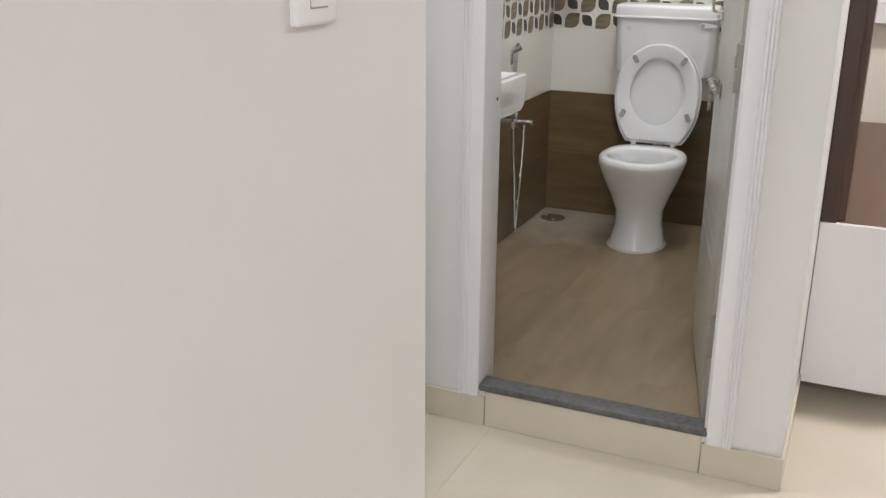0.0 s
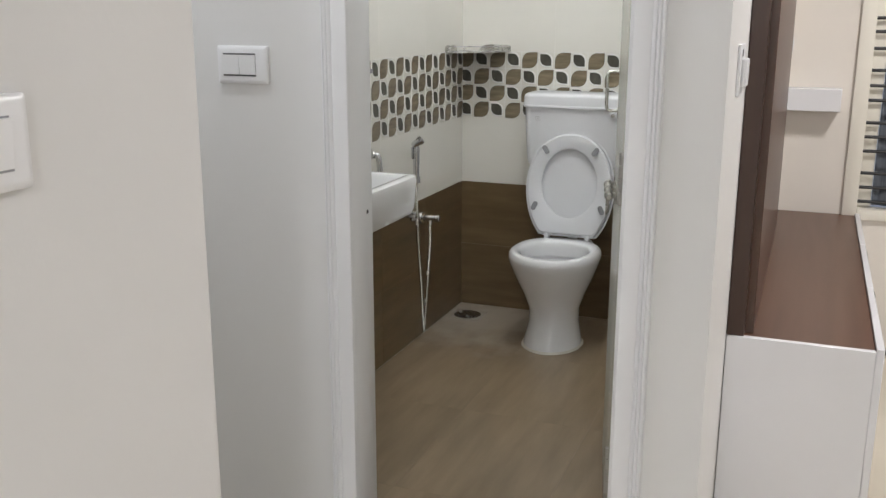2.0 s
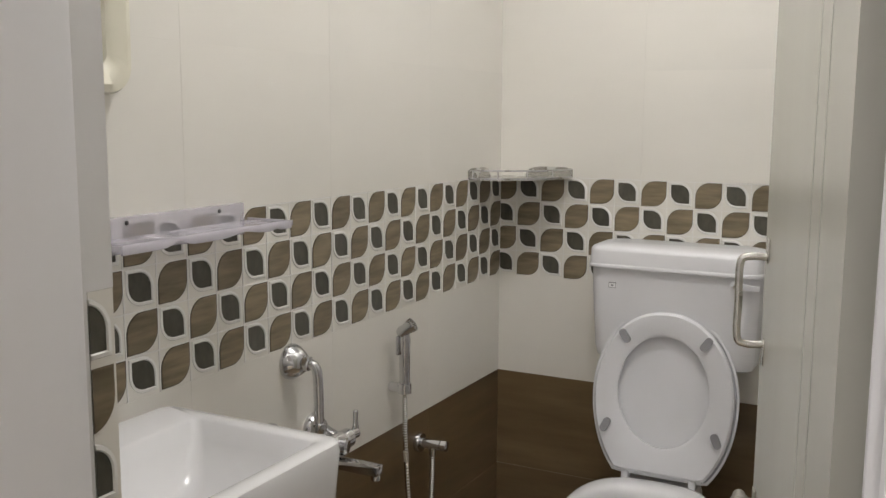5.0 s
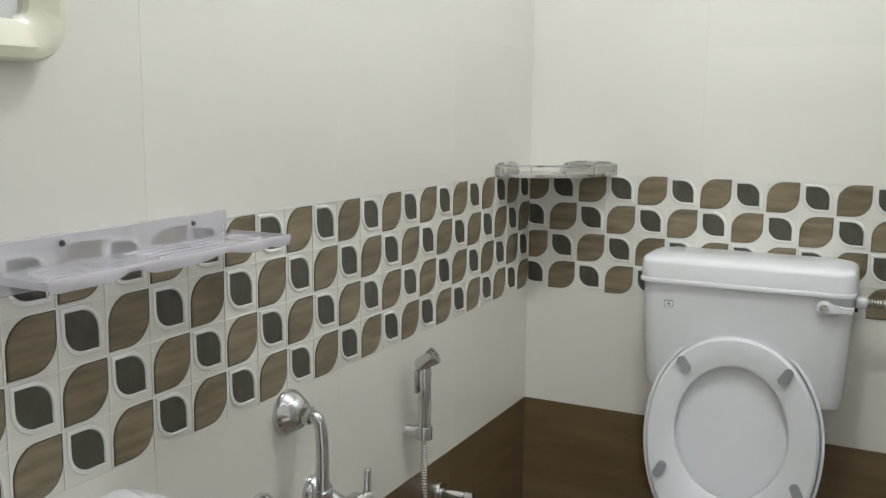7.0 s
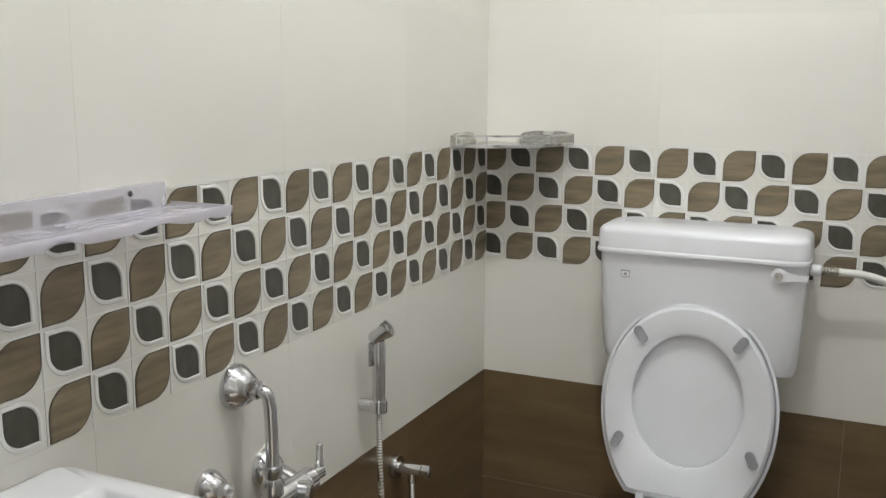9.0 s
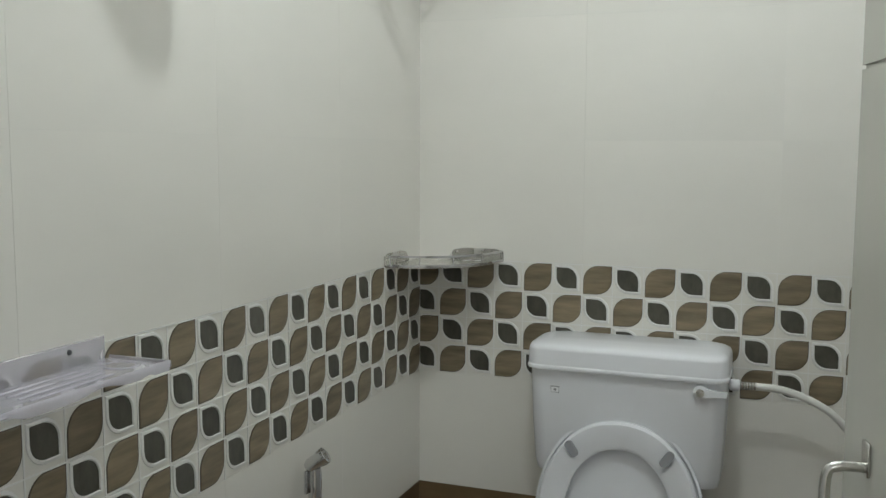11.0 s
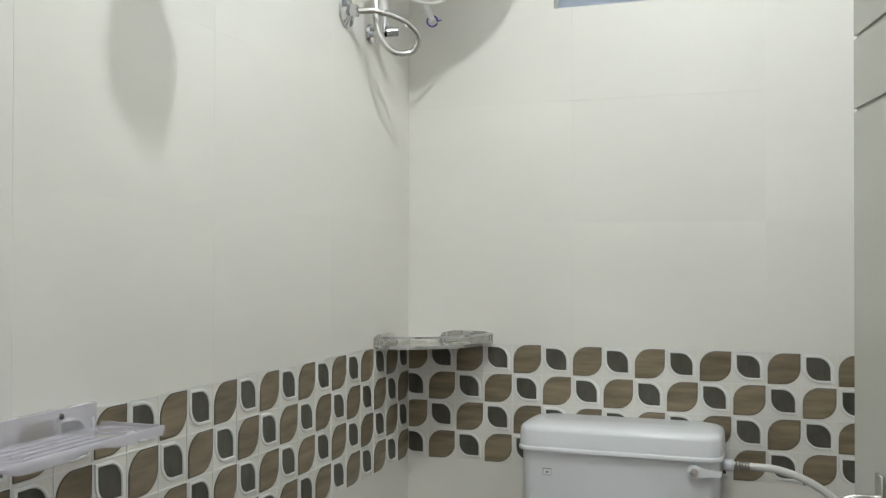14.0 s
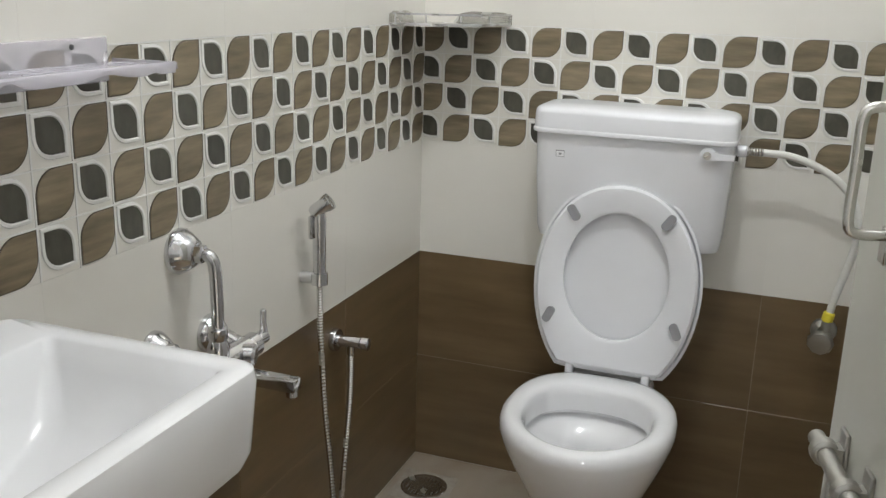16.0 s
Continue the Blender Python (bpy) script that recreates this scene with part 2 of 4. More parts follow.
def smooth_path(points, steps=8):
    pts = [Vector(p) for p in points]
    pts = [pts[0] * 2 - pts[1], *pts, pts[-1] * 2 - pts[-2]]
    out = []
    for i in range(1, len(pts) - 2):
        for k in range(steps):
            t = k / steps
            a, b, c, d = pts[i - 1:i + 3]
            out.append(0.5 * (2 * b + (c - a) * t + (2 * a - 5 * b + 4 * c - d) * t * t + (3 * b - a - 3 * c + d) * t ** 3))
    return out + [pts[-2]]


def tube(bm, points, r, n=12, steps=8, ripple=0.0):
    """A round hose along a smooth line; ripple gives it the rings of a metal braid."""
    line = smooth_path(points, steps)
    up = Vector((0.13, 0.31, 0.94))
    rings = []
    for i, p in enumerate(line):
        d = (line[min(i + 1, len(line) - 1)] - line[max(i - 1, 0)]).normalized()
        u = (up - d * up.dot(d)).normalized()
        up = u
        w = d.cross(u)
        rr = r * (1 + ripple * (1 if i % 2 else -1))
        rings.append([p + (u * math.cos(2 * math.pi * k / n) + w * math.sin(2 * math.pi * k / n)) * rr for k in range(n)])
    return ring_loft(bm, rings)


def mesh_of(bm, name, mat, smooth=True):
    bmesh.ops.recalc_face_normals(bm, faces=bm.faces)
    me = bpy.data.meshes.new(name)
    bm.to_mesh(me)
    bm.free()
    me.materials.append(mat)
    if smooth:
        me.shade_smooth()
        me.set_sharp_from_angle(angle=radians(38))
    return me


def part(name, bm, mat, parent=None, label="", smooth=True):
    ob = new(name, mesh_of(bm, name, mat, smooth))
    if parent is not None:
        ob.parent = parent
    if label:
        ob["label"] = label
    return ob


def thing(name, label, category, where=(0, 0, 0), group="", kind=""):
    """An Empty at the thing's base; parts are given in world metres and hung under it by hang()."""
    ob = new(name)
    ob.location = where
    ob.empty_display_size = 0.05
    return tagged(ob, label, category, group, kind)


def hang(name, bm, mat, parent, label=""):
    """A part whose mesh is written in world metres, under a thing that stands at parent.location."""
    base = parent.location if parent.parent is None else parent.parent.location
    bmesh.ops.translate(bm, vec=-base, verts=bm.verts)
    return part(name, bm, mat, parent, label)


def structure(name, bm, mat, label, category, smooth=True):
    return tagged(part(name, bm, mat, None, "", smooth), label, category, "", "structure")


def rounded(w, h, r, n=6):
    """The outline of a rectangle with round corners, about its middle."""
    out = []
    for cx, cy, a0 in ((w / 2 - r, h / 2 - r, 0), (-w / 2 + r, h / 2 - r, 90), (-w / 2 + r, -h / 2 + r, 180), (w / 2 - r, -h / 2 + r, 270)):
        for k in range(n + 1):
            a = radians(a0 + 90 * k / n)
            out.append((cx + r * math.cos(a), cy + r * math.sin(a)))
    return out


# ---- plan ----
LEFT, BACK, DOORWALL, CORNER = -1.24, 4.45, 2.32, 0.105
HALL = -0.07
PROUD = 0.0012
TOP = 2.75
OPEN_L, OPEN_R = -0.742, -0.096
REVEAL_X, INNER = -0.812, 2.531

# floors
structure("floor_hall", cube(-2.3, 3.2, -2.2, 4.84, HALL - 0.12, HALL - 0.006), GROUT, "cream joint bed under glossy hall tiles", "floor")
structure("floor_bathroom", cube(-1.24, 0.0, 2.44, 4.45, -0.10, -0.006), BROWNGROUT, "thin mortar bed under brown bathroom tiles", "floor")

# walls
wall_left = structure("wall_left", cube(-1.36, LEFT - PROUD, 2.44, 4.60, -0.10, TOP), BATHPAINT, "white plastered bathroom wall above ivory tiles", "wall")
bm = bmesh.new()
WX0, WX1, WZ0, WZ1, FRX0, FRX1 = -0.855, -0.460, 2.030, 2.64, -0.940, -0.385
for b in ((LEFT - PROUD, CORNER, -0.10, WZ0), (LEFT - PROUD, WX0, WZ0, 2.095), (WX1, CORNER, WZ0, 2.095), (LEFT - PROUD, FRX0, 2.095, WZ1 + 0.07), (FRX1, CORNER, 2.095, WZ1 + 0.07), (LEFT - PROUD, CORNER, WZ1 + 0.07, TOP)):
    box(bm, b[0], b[1], BACK + PROUD, 4.60, b[2], b[3])
wall_back = structure("wall_back", bm, BATHPAINT, "tiled bathroom back wall with a louvred window", "wall")
wall_right = structure("wall_right", cube(0.0, CORNER, 2.44, BACK + PROUD, HALL - 0.1, TOP), PAINT, "white painted partition beside the bathroom", "wall")
bm = bmesh.new()
box(bm, -2.3, OPEN_L - 0.055, DOORWALL, 2.44, HALL - 0.1, TOP)
box(bm, LEFT, REVEAL_X, 2.440, INNER - 0.034, HALL - 0.1, TOP)
box(bm, LEFT, REVEAL_X, INNER - 0.034, INNER, 1.2002, TOP)
box(bm, LEFT, REVEAL_X - 0.0085, INNER - 0.034, INNER, HALL - 0.1, 1.2002)
box(bm, OPEN_R + 0.055, CORNER, DOORWALL, 2.44, HALL - 0.1, TOP)
box(bm, OPEN_L - 0.055, OPEN_R + 0.055, DOORWALL, 2.44, 2.14, TOP)
box(bm, REVEAL_X, OPEN_L - 0.055, 2.440, 2.4465, HALL - 0.1, 2.14)
box(bm, OPEN_L - 0.055, OPEN_R + 0.055, DOORWALL - 0.004, 2.370, HALL - 0.1, 0.043)
wall_door = structure("wall_door", bm, PAINT, "white painted hall wall round the bathroom door", "wall")
bm = bmesh.new()
box(bm, -1.6, -0.447, -2.2, 1.334, HALL - 0.1, TOP, bevel=0.028, seg=5)
structure("wall_near", bm, PAINT, "smooth off-white painted wall with a rounded corner", "wall")
structure("wall_recess", cube(-2.3, -2.2, 1.0, 2.32, HALL - 0.1, TOP), PAINT, "plain white wall closing the side passage", "wall")
structure("wall_recess_near", cube(-2.2, -1.6, 1.0, 1.1, HALL - 0.1, TOP), PAINT, "plain white wall closing the side passage", "wall")
structure("wall_behind", cube(-0.5, 3.2, -2.3, -2.2, HALL - 0.1, TOP), PAINT, "plain white wall behind the hall", "wall")
structure("wall_east", cube(3.2, 3.3, -2.3, 4.84, HALL - 0.1, TOP), PAINT, "plain white wall across the hall", "wall")
FAR = 4.72
FWX0, FWX1, FWZ0, FWZ1 = 0.425, 1.65, 0.50, 1.95
bm = bmesh.new()
for b in ((CORNER, FWX0, HALL - 0.1, TOP), (FWX1, 3.2, HALL - 0.1, TOP), (FWX0, FWX1, HALL - 0.1, FWZ0), (FWX0, FWX1, FWZ1, TOP)):
    box(bm, b[0], b[1], FAR, 4.84, b[2], b[3])
structure("wall_far", bm, FARPAINT, "pinkish white living room wall with a grilled window", "wall")
structure("ceiling", cube(-2.3, 3.3, -2.3, 4.84, TOP, TOP + 0.1), CEIL, "plain white ceiling", "ceiling")

# threshold
structure("door_sill", cube(OPEN_L + 0.001, OPEN_R + 0.012, 2.304, 2.374, 0.044, 0.064, bevel=0.004), GRANITE, "rough dark grey granite door sill", "sill", True)

# skirting
SK = ((-2.2, -0.722, -1), (-0.722, -0.098, -1), (-0.098, CORNER + 0.008, -1))
skirting = structure("baseboard", cube(-2.2, CORNER, DOORWALL - 0.004, DOORWALL, HALL, 0.020), GROUT, "cream tile skirting along the hall wall", "skirting")
for a, b, _ in SK:
    part("skirting_tile", cube(a + 0.001, b - 0.001, DOORWALL - 0.012, DOORWALL - 0.003, HALL, 0.024 if b != -0.098 else 0.043, bevel=0.0015, seg=1), HALLFLOOR, skirting)
part("skirting_tile", cube(CORNER, CORNER + 0.009, DOORWALL - 0.010, 4.70, HALL, 0.024, bevel=0.0015, seg=1), HALLFLOOR, skirting)
part("skirting_tile", cube(-0.447, -0.438, -2.2, 1.308, HALL, 0.024, bevel=0.0015, seg=1), HALLFLOOR, skirting)

# door frame: jambs and head with a fluted architrave
door_frame = structure("door_frame", cube(OPEN_L - 0.055, OPEN_L, DOORWALL + 0.001, 2.433, -0.0, 2.14, bevel=0.004), FRAMEPAINT, "white enamelled wooden door frame with fluted moulding", "door frame")
part("jamb", cube(OPEN_R, OPEN_R + 0.055, DOORWALL + 0.001, 2.440, -0.0, 2.14, bevel=0.004), FRAMEPAINT, door_frame)
part("latch_hole", lathe(bmesh.new(), [(0.002, 0), (0.0055, 0), (0.0055, 0.0006), (0.002, 0.0006)], toward((OPEN_L, 2.402, 0.885), (OPEN_L + 1, 2.402, 0.885)), 14), DARKLINE, door_frame, "dark bolt hole")
part("head", cube(OPEN_L + 0.001, OPEN_R - 0.001, DOORWALL + 0.001, 2.440, 2.09, 2.14, bevel=0.004), FRAMEPAINT, door_frame)


def architrave(x_in, x_out, z0, z1):
    """A moulding whose section steps back from the inner lip in three flutes."""
    w = x_out - x_in
    prof = [(0, 0), (0, 0.012), (0.03, 0.014), (0.55, 0.015), (0.60, 0.0125), (0.65, 0.0165), (0.71, 0.018), (0.75, 0.0145), (0.79, 0.0185), (0.84, 0.0195), (0.88, 0.0155), (0.92, 0.019), (0.97, 0.018), (1.0, 0.012), (1.0, 0)]
    out = bmesh.new()
    ring_loft(out, [[Vector((x_in + w * u, DOORWALL - d, z)) for u, d in prof] for z in (z0, z1)])
    return out


part("architrave", architrave(OPEN_L + 0.0, OPEN_L - 0.066, 0.024, 2.20), FRAMEPAINT, door_frame)
part("architrave", architrave(OPEN_R + 0.008, OPEN_R + 0.076, 0.024, 2.20), FRAMEPAINT, door_frame)
bm = architrave(0, 0.07, OPEN_L, OPEN_R + 0.008)
for v in bm.verts:
    v.co = Vector((v.co.z, v.co.y, 2.10 + v.co.x))
part("architrave", bm, FRAMEPAINT, door_frame)

# ---- door leaf ----
HINGE, LEAF, SWING = (-0.104, 2.452), 0.69, 12.3
door = tagged(new("door_1"), "grey-white flush door with grooves standing open inwards", "door", "", "structure")
door.matrix_world = pose(HINGE[0], HINGE[1], 0, 0, 0, 90 + SWING)
# local: x runs from hinge to free edge, +y is the outer face, z up
DZ0, DZ1, DT = 0.012, 2.085, 0.032
bm = bmesh.new()
G = 0.004
zs = [DZ0, 0.42, 0.42 + G, 0.48, 0.48 + G, 0.54, 0.54 + G, 1.548, 1.548 + G, 1.616, 1.616 + G, 1.679, 1.679 + G, DZ1]
xs = [0.004, 0.128, 0.128 + G, 0.192, 0.192 + G, LEAF]
for i in range(len(xs) - 1):
    upright = i in (1, 3)
    for j in range(len(zs) - 1):
        across = j % 2 == 1 and i == 4
        box(bm, xs[i], xs[i + 1], -DT / 2, DT / 2 - (0.003 if upright or across else 0.0), zs[j], zs[j + 1])
bmesh.ops.remove_doubles(bm, verts=bm.verts, dist=0.0002)
leaf = part("door_leaf", bm, DOORPAINT, door, "", False)
part("bottom_edge", cube(0.006, LEAF - 0.002, -DT / 2 + 0.002, DT / 2 + 0.0006, DZ0 - 0.006, DZ0 + 0.002), DOOREDGE, door, "bare reddish wood edge", False)
for hz in (0.215, 0.94, 1.83):
    hb = bmesh.new()
    box(hb, -0.010, 0.003, -0.006, DT / 2 + 0.003, hz, hz + 0.12, bevel=0.001, seg=1)
    for k in range(4):
        rod(hb, (-0.004, DT / 2 + 0.004, hz + 0.031 * k), (-0.004, DT / 2 + 0.004, hz + 0.029 + 0.031 * k), 0.006, 10)
    part("hinge", hb, DULLSTEEL, door, "dull steel butt hinge")
hb = bmesh.new()
hx = 0.615
tube(hb, [(hx, DT / 2, 1.205), (hx, DT / 2 + 0.025, 1.205), (hx, DT / 2 + 0.034, 1.195), (hx, DT / 2 + 0.034, 1.150), (hx, DT / 2 + 0.034, 1.105), (hx, DT / 2 + 0.025, 1.095), (hx, DT / 2, 1.095)], 0.0048, 10, 4)
box(hb, hx - 0.009, hx + 0.009, DT / 2, DT / 2 + 0.003, 1.198, 1.228, bevel=0.001, seg=1)
box(hb, hx - 0.009, hx + 0.009, DT / 2, DT / 2 + 0.003, 1.070, 1.102, bevel=0.001, seg=1)
part("pull_handle", hb, STEEL, door, "brushed steel pull handle")
lb = bmesh.new()
ly, lz = DT / 2 + 0.019, 0.876
rod(lb, (0.42, ly, lz), (0.668, ly, lz), 0.0085, 14)
for lx in (0.46, 0.555, 0.635):
    box(lb, lx - 0.011, lx + 0.011, DT / 2, DT / 2 + 0.004, lz - 0.023, lz + 0.023, bevel=0.001, seg=1)
    rod(lb, (lx - 0.009, ly, lz), (lx + 0.009, ly, lz), 0.0135, 14)
    box(lb, lx - 0.009, lx + 0.009, DT / 2 + 0.002, ly, lz - 0.007, lz + 0.007)
box(lb, 0.590, 0.602, ly - 0.004, ly + 0.006, lz - 0.077, lz, bevel=0.002, seg=1)
lathe(lb, [(0.006, -0.003), (0.014, -0.003), (0.014, 0.003), (0.006, 0.003)], toward((0.596, ly + 0.003, lz - 0.07), (0.596, ly + 1, lz - 0.07)), 16)
part("sliding_bolt", lb, DULLSTEEL, door, "dull steel sliding door bolt with hasp")

# ---- toilet ----
TX = -0.680
toilet = thing("toilet", "white ceramic pedestal toilet with its seat lid raised", "toilet", (TX, 4.02, 0.0))


def egg(cx, cy, rx, front, back, z, n=40):
    """An egg outline: round towards the front (-y), flatter behind."""
    out = []
    for k in range(n):
        a = 2 * math.pi * k / n
        c, q = math.cos(a), math.sin(a)
        ry = back if q > 0 else front
        e = 0.80 if q > 0 else 1.0
        out.append(Vector((cx + rx * math.copysign(abs(c) ** e, c), cy + ry * math.copysign(abs(q) ** e, q), z)))
    return out


RY = 4.045
outer = [(0.112, 0.150, 0.130, 0.0, 0.010), (0.116, 0.155, 0.135, 0.006, 0.010), (0.112, 0.148, 0.13, 0.03, 0.010), (0.098, 0.125, 0.12, 0.10, 0.02), (0.100, 0.120, 0.13, 0.16, 0.02), (0.125, 0.150, 0.16, 0.23, 0.015), (0.155, 0.188, 0.19, 0.30, 0.008),
         (0.174, 0.212, 0.21, 0.355, 0.0), (0.181, 0.222, 0.222, 0.382, 0.0), (0.1805, 0.2215, 0.222, 0.394, 0.0), (0.177, 0.218, 0.218, 0.4045, 0.0), (0.1705, 0.2115, 0.212, 0.411, 0.0), (0.162, 0.203, 0.200, 0.4135, 0.0), (0.151, 0.190, 0.172, 0.4135, -0.003)]
inner = [(0.143, 0.180, 0.154, 0.4115, -0.005), (0.137, 0.172, 0.146, 0.4065, -0.005), (0.133, 0.168, 0.142, 0.399, -0.005), (0.131, 0.166, 0.138, 0.385, -0.005), (0.129, 0.164, 0.136, 0.350, -0.005), (0.131, 0.166, 0.139, 0.347, -0.005), (0.143, 0.178, 0.152, 0.347, -0.005), (0.143, 0.178, 0.152, 0.336, -0.005), (0.126, 0.158, 0.132, 0.322, -0.005), (0.104, 0.132, 0.104, 0.302, -0.005), (0.080, 0.10, 0.08, 0.275, 0.0), (0.055, 0.065, 0.06, 0.225, 0.01), (0.03, 0.035, 0.03, 0.205, 0.01)]
bm = bmesh.new()
ring_loft(bm, [egg(TX, RY + dy, rx * 1.04, f, b, z) for rx, f, b, z, dy in outer + inner])
hang("bowl", bm, CERAMIC, toilet)
bm = bmesh.new()
ring_loft(bm, [[Vector((p.x + 0.0012 * math.sin(9 * i), p.y + 0.0014 * math.cos(7 * i), z)) for i, p in enumerate(egg(TX, RY + 0.010, rx, f, b, z))] for rx, f, b, z in ((0.128, 0.164, 0.144, 0.0), (0.127, 0.163, 0.143, 0.003), (0.120, 0.155, 0.135, 0.008), (0.112, 0.148, 0.128, 0.009))])
hang("cement_bead", bm, GROUT, toilet, "rough pale cement bead at the foot")
bm = bmesh.new()
box(bm, TX - 0.105, TX + 0.105, 4.20, 4.33, 0.30, 0.402, bevel=0.02, seg=4)
hang("bowl_shelf", bm, CERAMIC, toilet)
bm = bmesh.new()
ring_loft(bm, [egg(TX, RY, 0.058, 0.070, 0.06, 0.232 + 0.001 * k, 28) for k in range(2)])
hang("water", bm, glass("water", (0.85, 0.9, 0.9), 0.02), toilet, "still clear water")

# seat and lid lean against the cistern, hinged behind the rim
tilt = pose(TX, 4.262, 0.431, 90 - 6, 0, 0)


def seat_outline(w, h, n=64):
    """The raised seat: cut straight at the hinges (y = 0), egg-round at the top (y = h)."""
    out = []
    for k in range(n):
        a = 2 * math.pi * k / n
        c, q = math.cos(a), math.sin(a)
        x = w / 2 * math.copysign(abs(c) ** 0.92, c)
        y = h * 0.47 + h * (0.53 if q > 0 else 0.60) * q
        if y < 0:
            x *= 1 - 0.25 * min(1.0, -y / (0.1 * h))
        out.append((x, max(y, -0.0008 * (1 + q))))
    return out


bm = bmesh.new()
so = seat_outline(0.371, 0.433)
si = [(0.122 * math.cos(2 * math.pi * k / 64), 0.220 + (0.150 if k < 32 else 0.148) * math.sin(2 * math.pi * k / 64)) for k in range(64)]


def flat_ring(bm, rings, m):
    """Skins closed rings of (outline, height); the last joins the first."""
    made = [[bm.verts.new(m @ Vector((x, y, z))) for x, y in o] for o, z in rings]
    made.append(made[0])
    n = len(made[0])
    for a, b in zip(made, made[1:]):
        for i in range(n):
            bm.faces.new((a[i], a[(i + 1) % n], b[(i + 1) % n], b[i]))


def scaled_outline(o, f, cy):
    return [(x * f, cy + (y - cy) * f) for x, y in o]


flat_ring(bm, [(scaled_outline(so, 0.975, 0.22), 0.012), (so, 0.016), (so, 0.024), (scaled_outline(so, 0.97, 0.22), 0.030), (scaled_outline(si, 1.06, 0.22), 0.030), (si, 0.025), (si, 0.015), (scaled_outline(si, 1.05, 0.22), 0.012)], tilt)
seat = hang("seat_ring", bm, PLASTIC, toilet)
for bx, by, ba in ((-0.108, 0.362, 35), (0.108, 0.362, -35), (-0.147, 0.116, -25), (0.147, 0.116, 25)):
    bm = bmesh.new()
    extrude(bm, rounded(0.020, 0.040, 0.0095), 0.008, tilt @ pose(bx, by, 0.030, 0, 0, ba))
    hang("bumper", bm, GREYRUB, seat, "grey rubber bumper")
bm = bmesh.new()
lo = scaled_outline(so, 1.052, 0.22)
ring_loft(bm, [[tilt @ Vector((x, y, z)) for x, y in o] for o, z in ((scaled_outline(lo, 0.90, 0.22), -0.008), (scaled_outline(lo, 0.985, 0.22), -0.003), (lo, 0.004), (lo, 0.009), (scaled_outline(lo, 0.97, 0.22), 0.010), (scaled_outline(lo, 0.95, 0.22), 0.003))])
hang("lid", bm, PLASTIC, toilet)
for sx in (-0.090, 0.090):
    bm = bmesh.new()
    box(bm, TX + sx - 0.010, TX + sx + 0.010, 4.240, 4.274, 0.404, 0.432, bevel=0.004, seg=2)
    rod(bm, (TX + sx - 0.025, 4.256, 0.432), (TX + sx + 0.025, 4.256, 0.432), 0.010, 14)
    hang("seat_hinge", bm, PLASTIC, toilet)
bm = bmesh.new()
rod(bm, (TX - 0.13, 4.258, 0.428), (TX + 0.13, 4.258, 0.428), 0.005, 10)
hang("hinge_pin", bm, GREYRUB, toilet, "grey hinge pin")

# ---- cistern ----
CX, CW, CF = -0.676, 0.455, 4.285
cistern = thing("cistern", "white plastic wall-hung flush cistern above the toilet", "cistern", (CX, BACK, 0.72))


def tank_ring(w, d, z, r=0.035, bow=0.0):
    return [Vector((CX + x, BACK - 0.002 - d / 2 + y, z)) for x, y in rounded(w, d, r, 5)]


bm = bmesh.new()
ring_loft(bm, [tank_ring(CW * 0.86, 0.125, 0.715, 0.03), tank_ring(CW * 0.920, 0.140, 0.722, 0.035), tank_ring(CW * 0.940, 0.147, 0.745), tank_ring(CW * 0.963, 0.156, 0.85), tank_ring(CW * 0.978, 0.161, 0.960), tank_ring(CW * 0.980, 0.161, 0.974)])
tank = hang("tank", bm, PLASTIC, cistern)
bm = bmesh.new()
ring_loft(bm, [tank_ring(CW, 0.170, 0.9715), tank_ring(CW * 1.005, 0.1725, 0.9725), tank_ring(CW * 1.007, 0.173, 0.975), tank_ring(CW * 1.007, 0.173, 0.9795), tank_ring(CW * 1.004, 0.172, 0.9815), tank_ring(CW * 0.999, 0.1705, 0.9825), tank_ring(CW * 0.995, 0.169, 1.016), tank_ring(CW * 0.990, 0.167, 1.0225), tank_ring(CW * 0.978, 0.161, 1.027), tank_ring(CW * 0.94, 0.146, 1.031), tank_ring(CW * 0.86, 0.118, 1.033)])
hang("tank_lid", bm, PLASTIC, cistern)
bm = bmesh.new()
extrude(bm, rounded(0.022, 0.018, 0.002), 0.0008, pose(CX - 0.158, CF + 0.0036, 0.925, 90, 0, 0))
badge = hang("badge", bm, SWITCHP, tank, "small printed grey badge")
for bx, bz, bw, bh in ((0, 0.0065, 0.021, 0.0025), (0, -0.0075, 0.021, 0.0012), (-0.0095, 0, 0.0012, 0.015), (0.0095, 0, 0.0012, 0.015), (0, -0.001, 0.007, 0.005)):
    bm = bmesh.new()
    extrude(bm, rounded(bw, bh, min(bw, bh) * 0.3, 2), 0.0012, pose(CX - 0.158 + bx, CF + 0.0036, 0.925 + bz, 90, 0, 0))
    hang("badge_print", bm, GREYRUB, cistern)
bm = bmesh.new()
lathe(bm, [(0.010, 0), (0.016, 0.002), (0.016, 0.012), (0.011, 0.014)], toward((CX + 0.170, CF + 0.004, 0.950), (CX + 0.170, CF - 1, 0.950)), 20)
extrude(bm, [(0, -0.011), (0.035, -0.007), (0.056, -0.007), (0.058, 0.005), (0.035, 0.006), (0, 0.011)], 0.008, pose(CX + 0.170, CF - 0.004, 0.950, 90, 0, 0))
lever = hang("flush_lever", bm, PLASTIC, cistern)
bm = bmesh.new()
lathe(bm, [(0.004, 0), (0.009, 0), (0.009, 0.0025), (0.004, 0.003)], toward((CX + 0.170, CF - 0.011, 0.950), (CX + 0.170, CF - 1, 0.950)), 14)
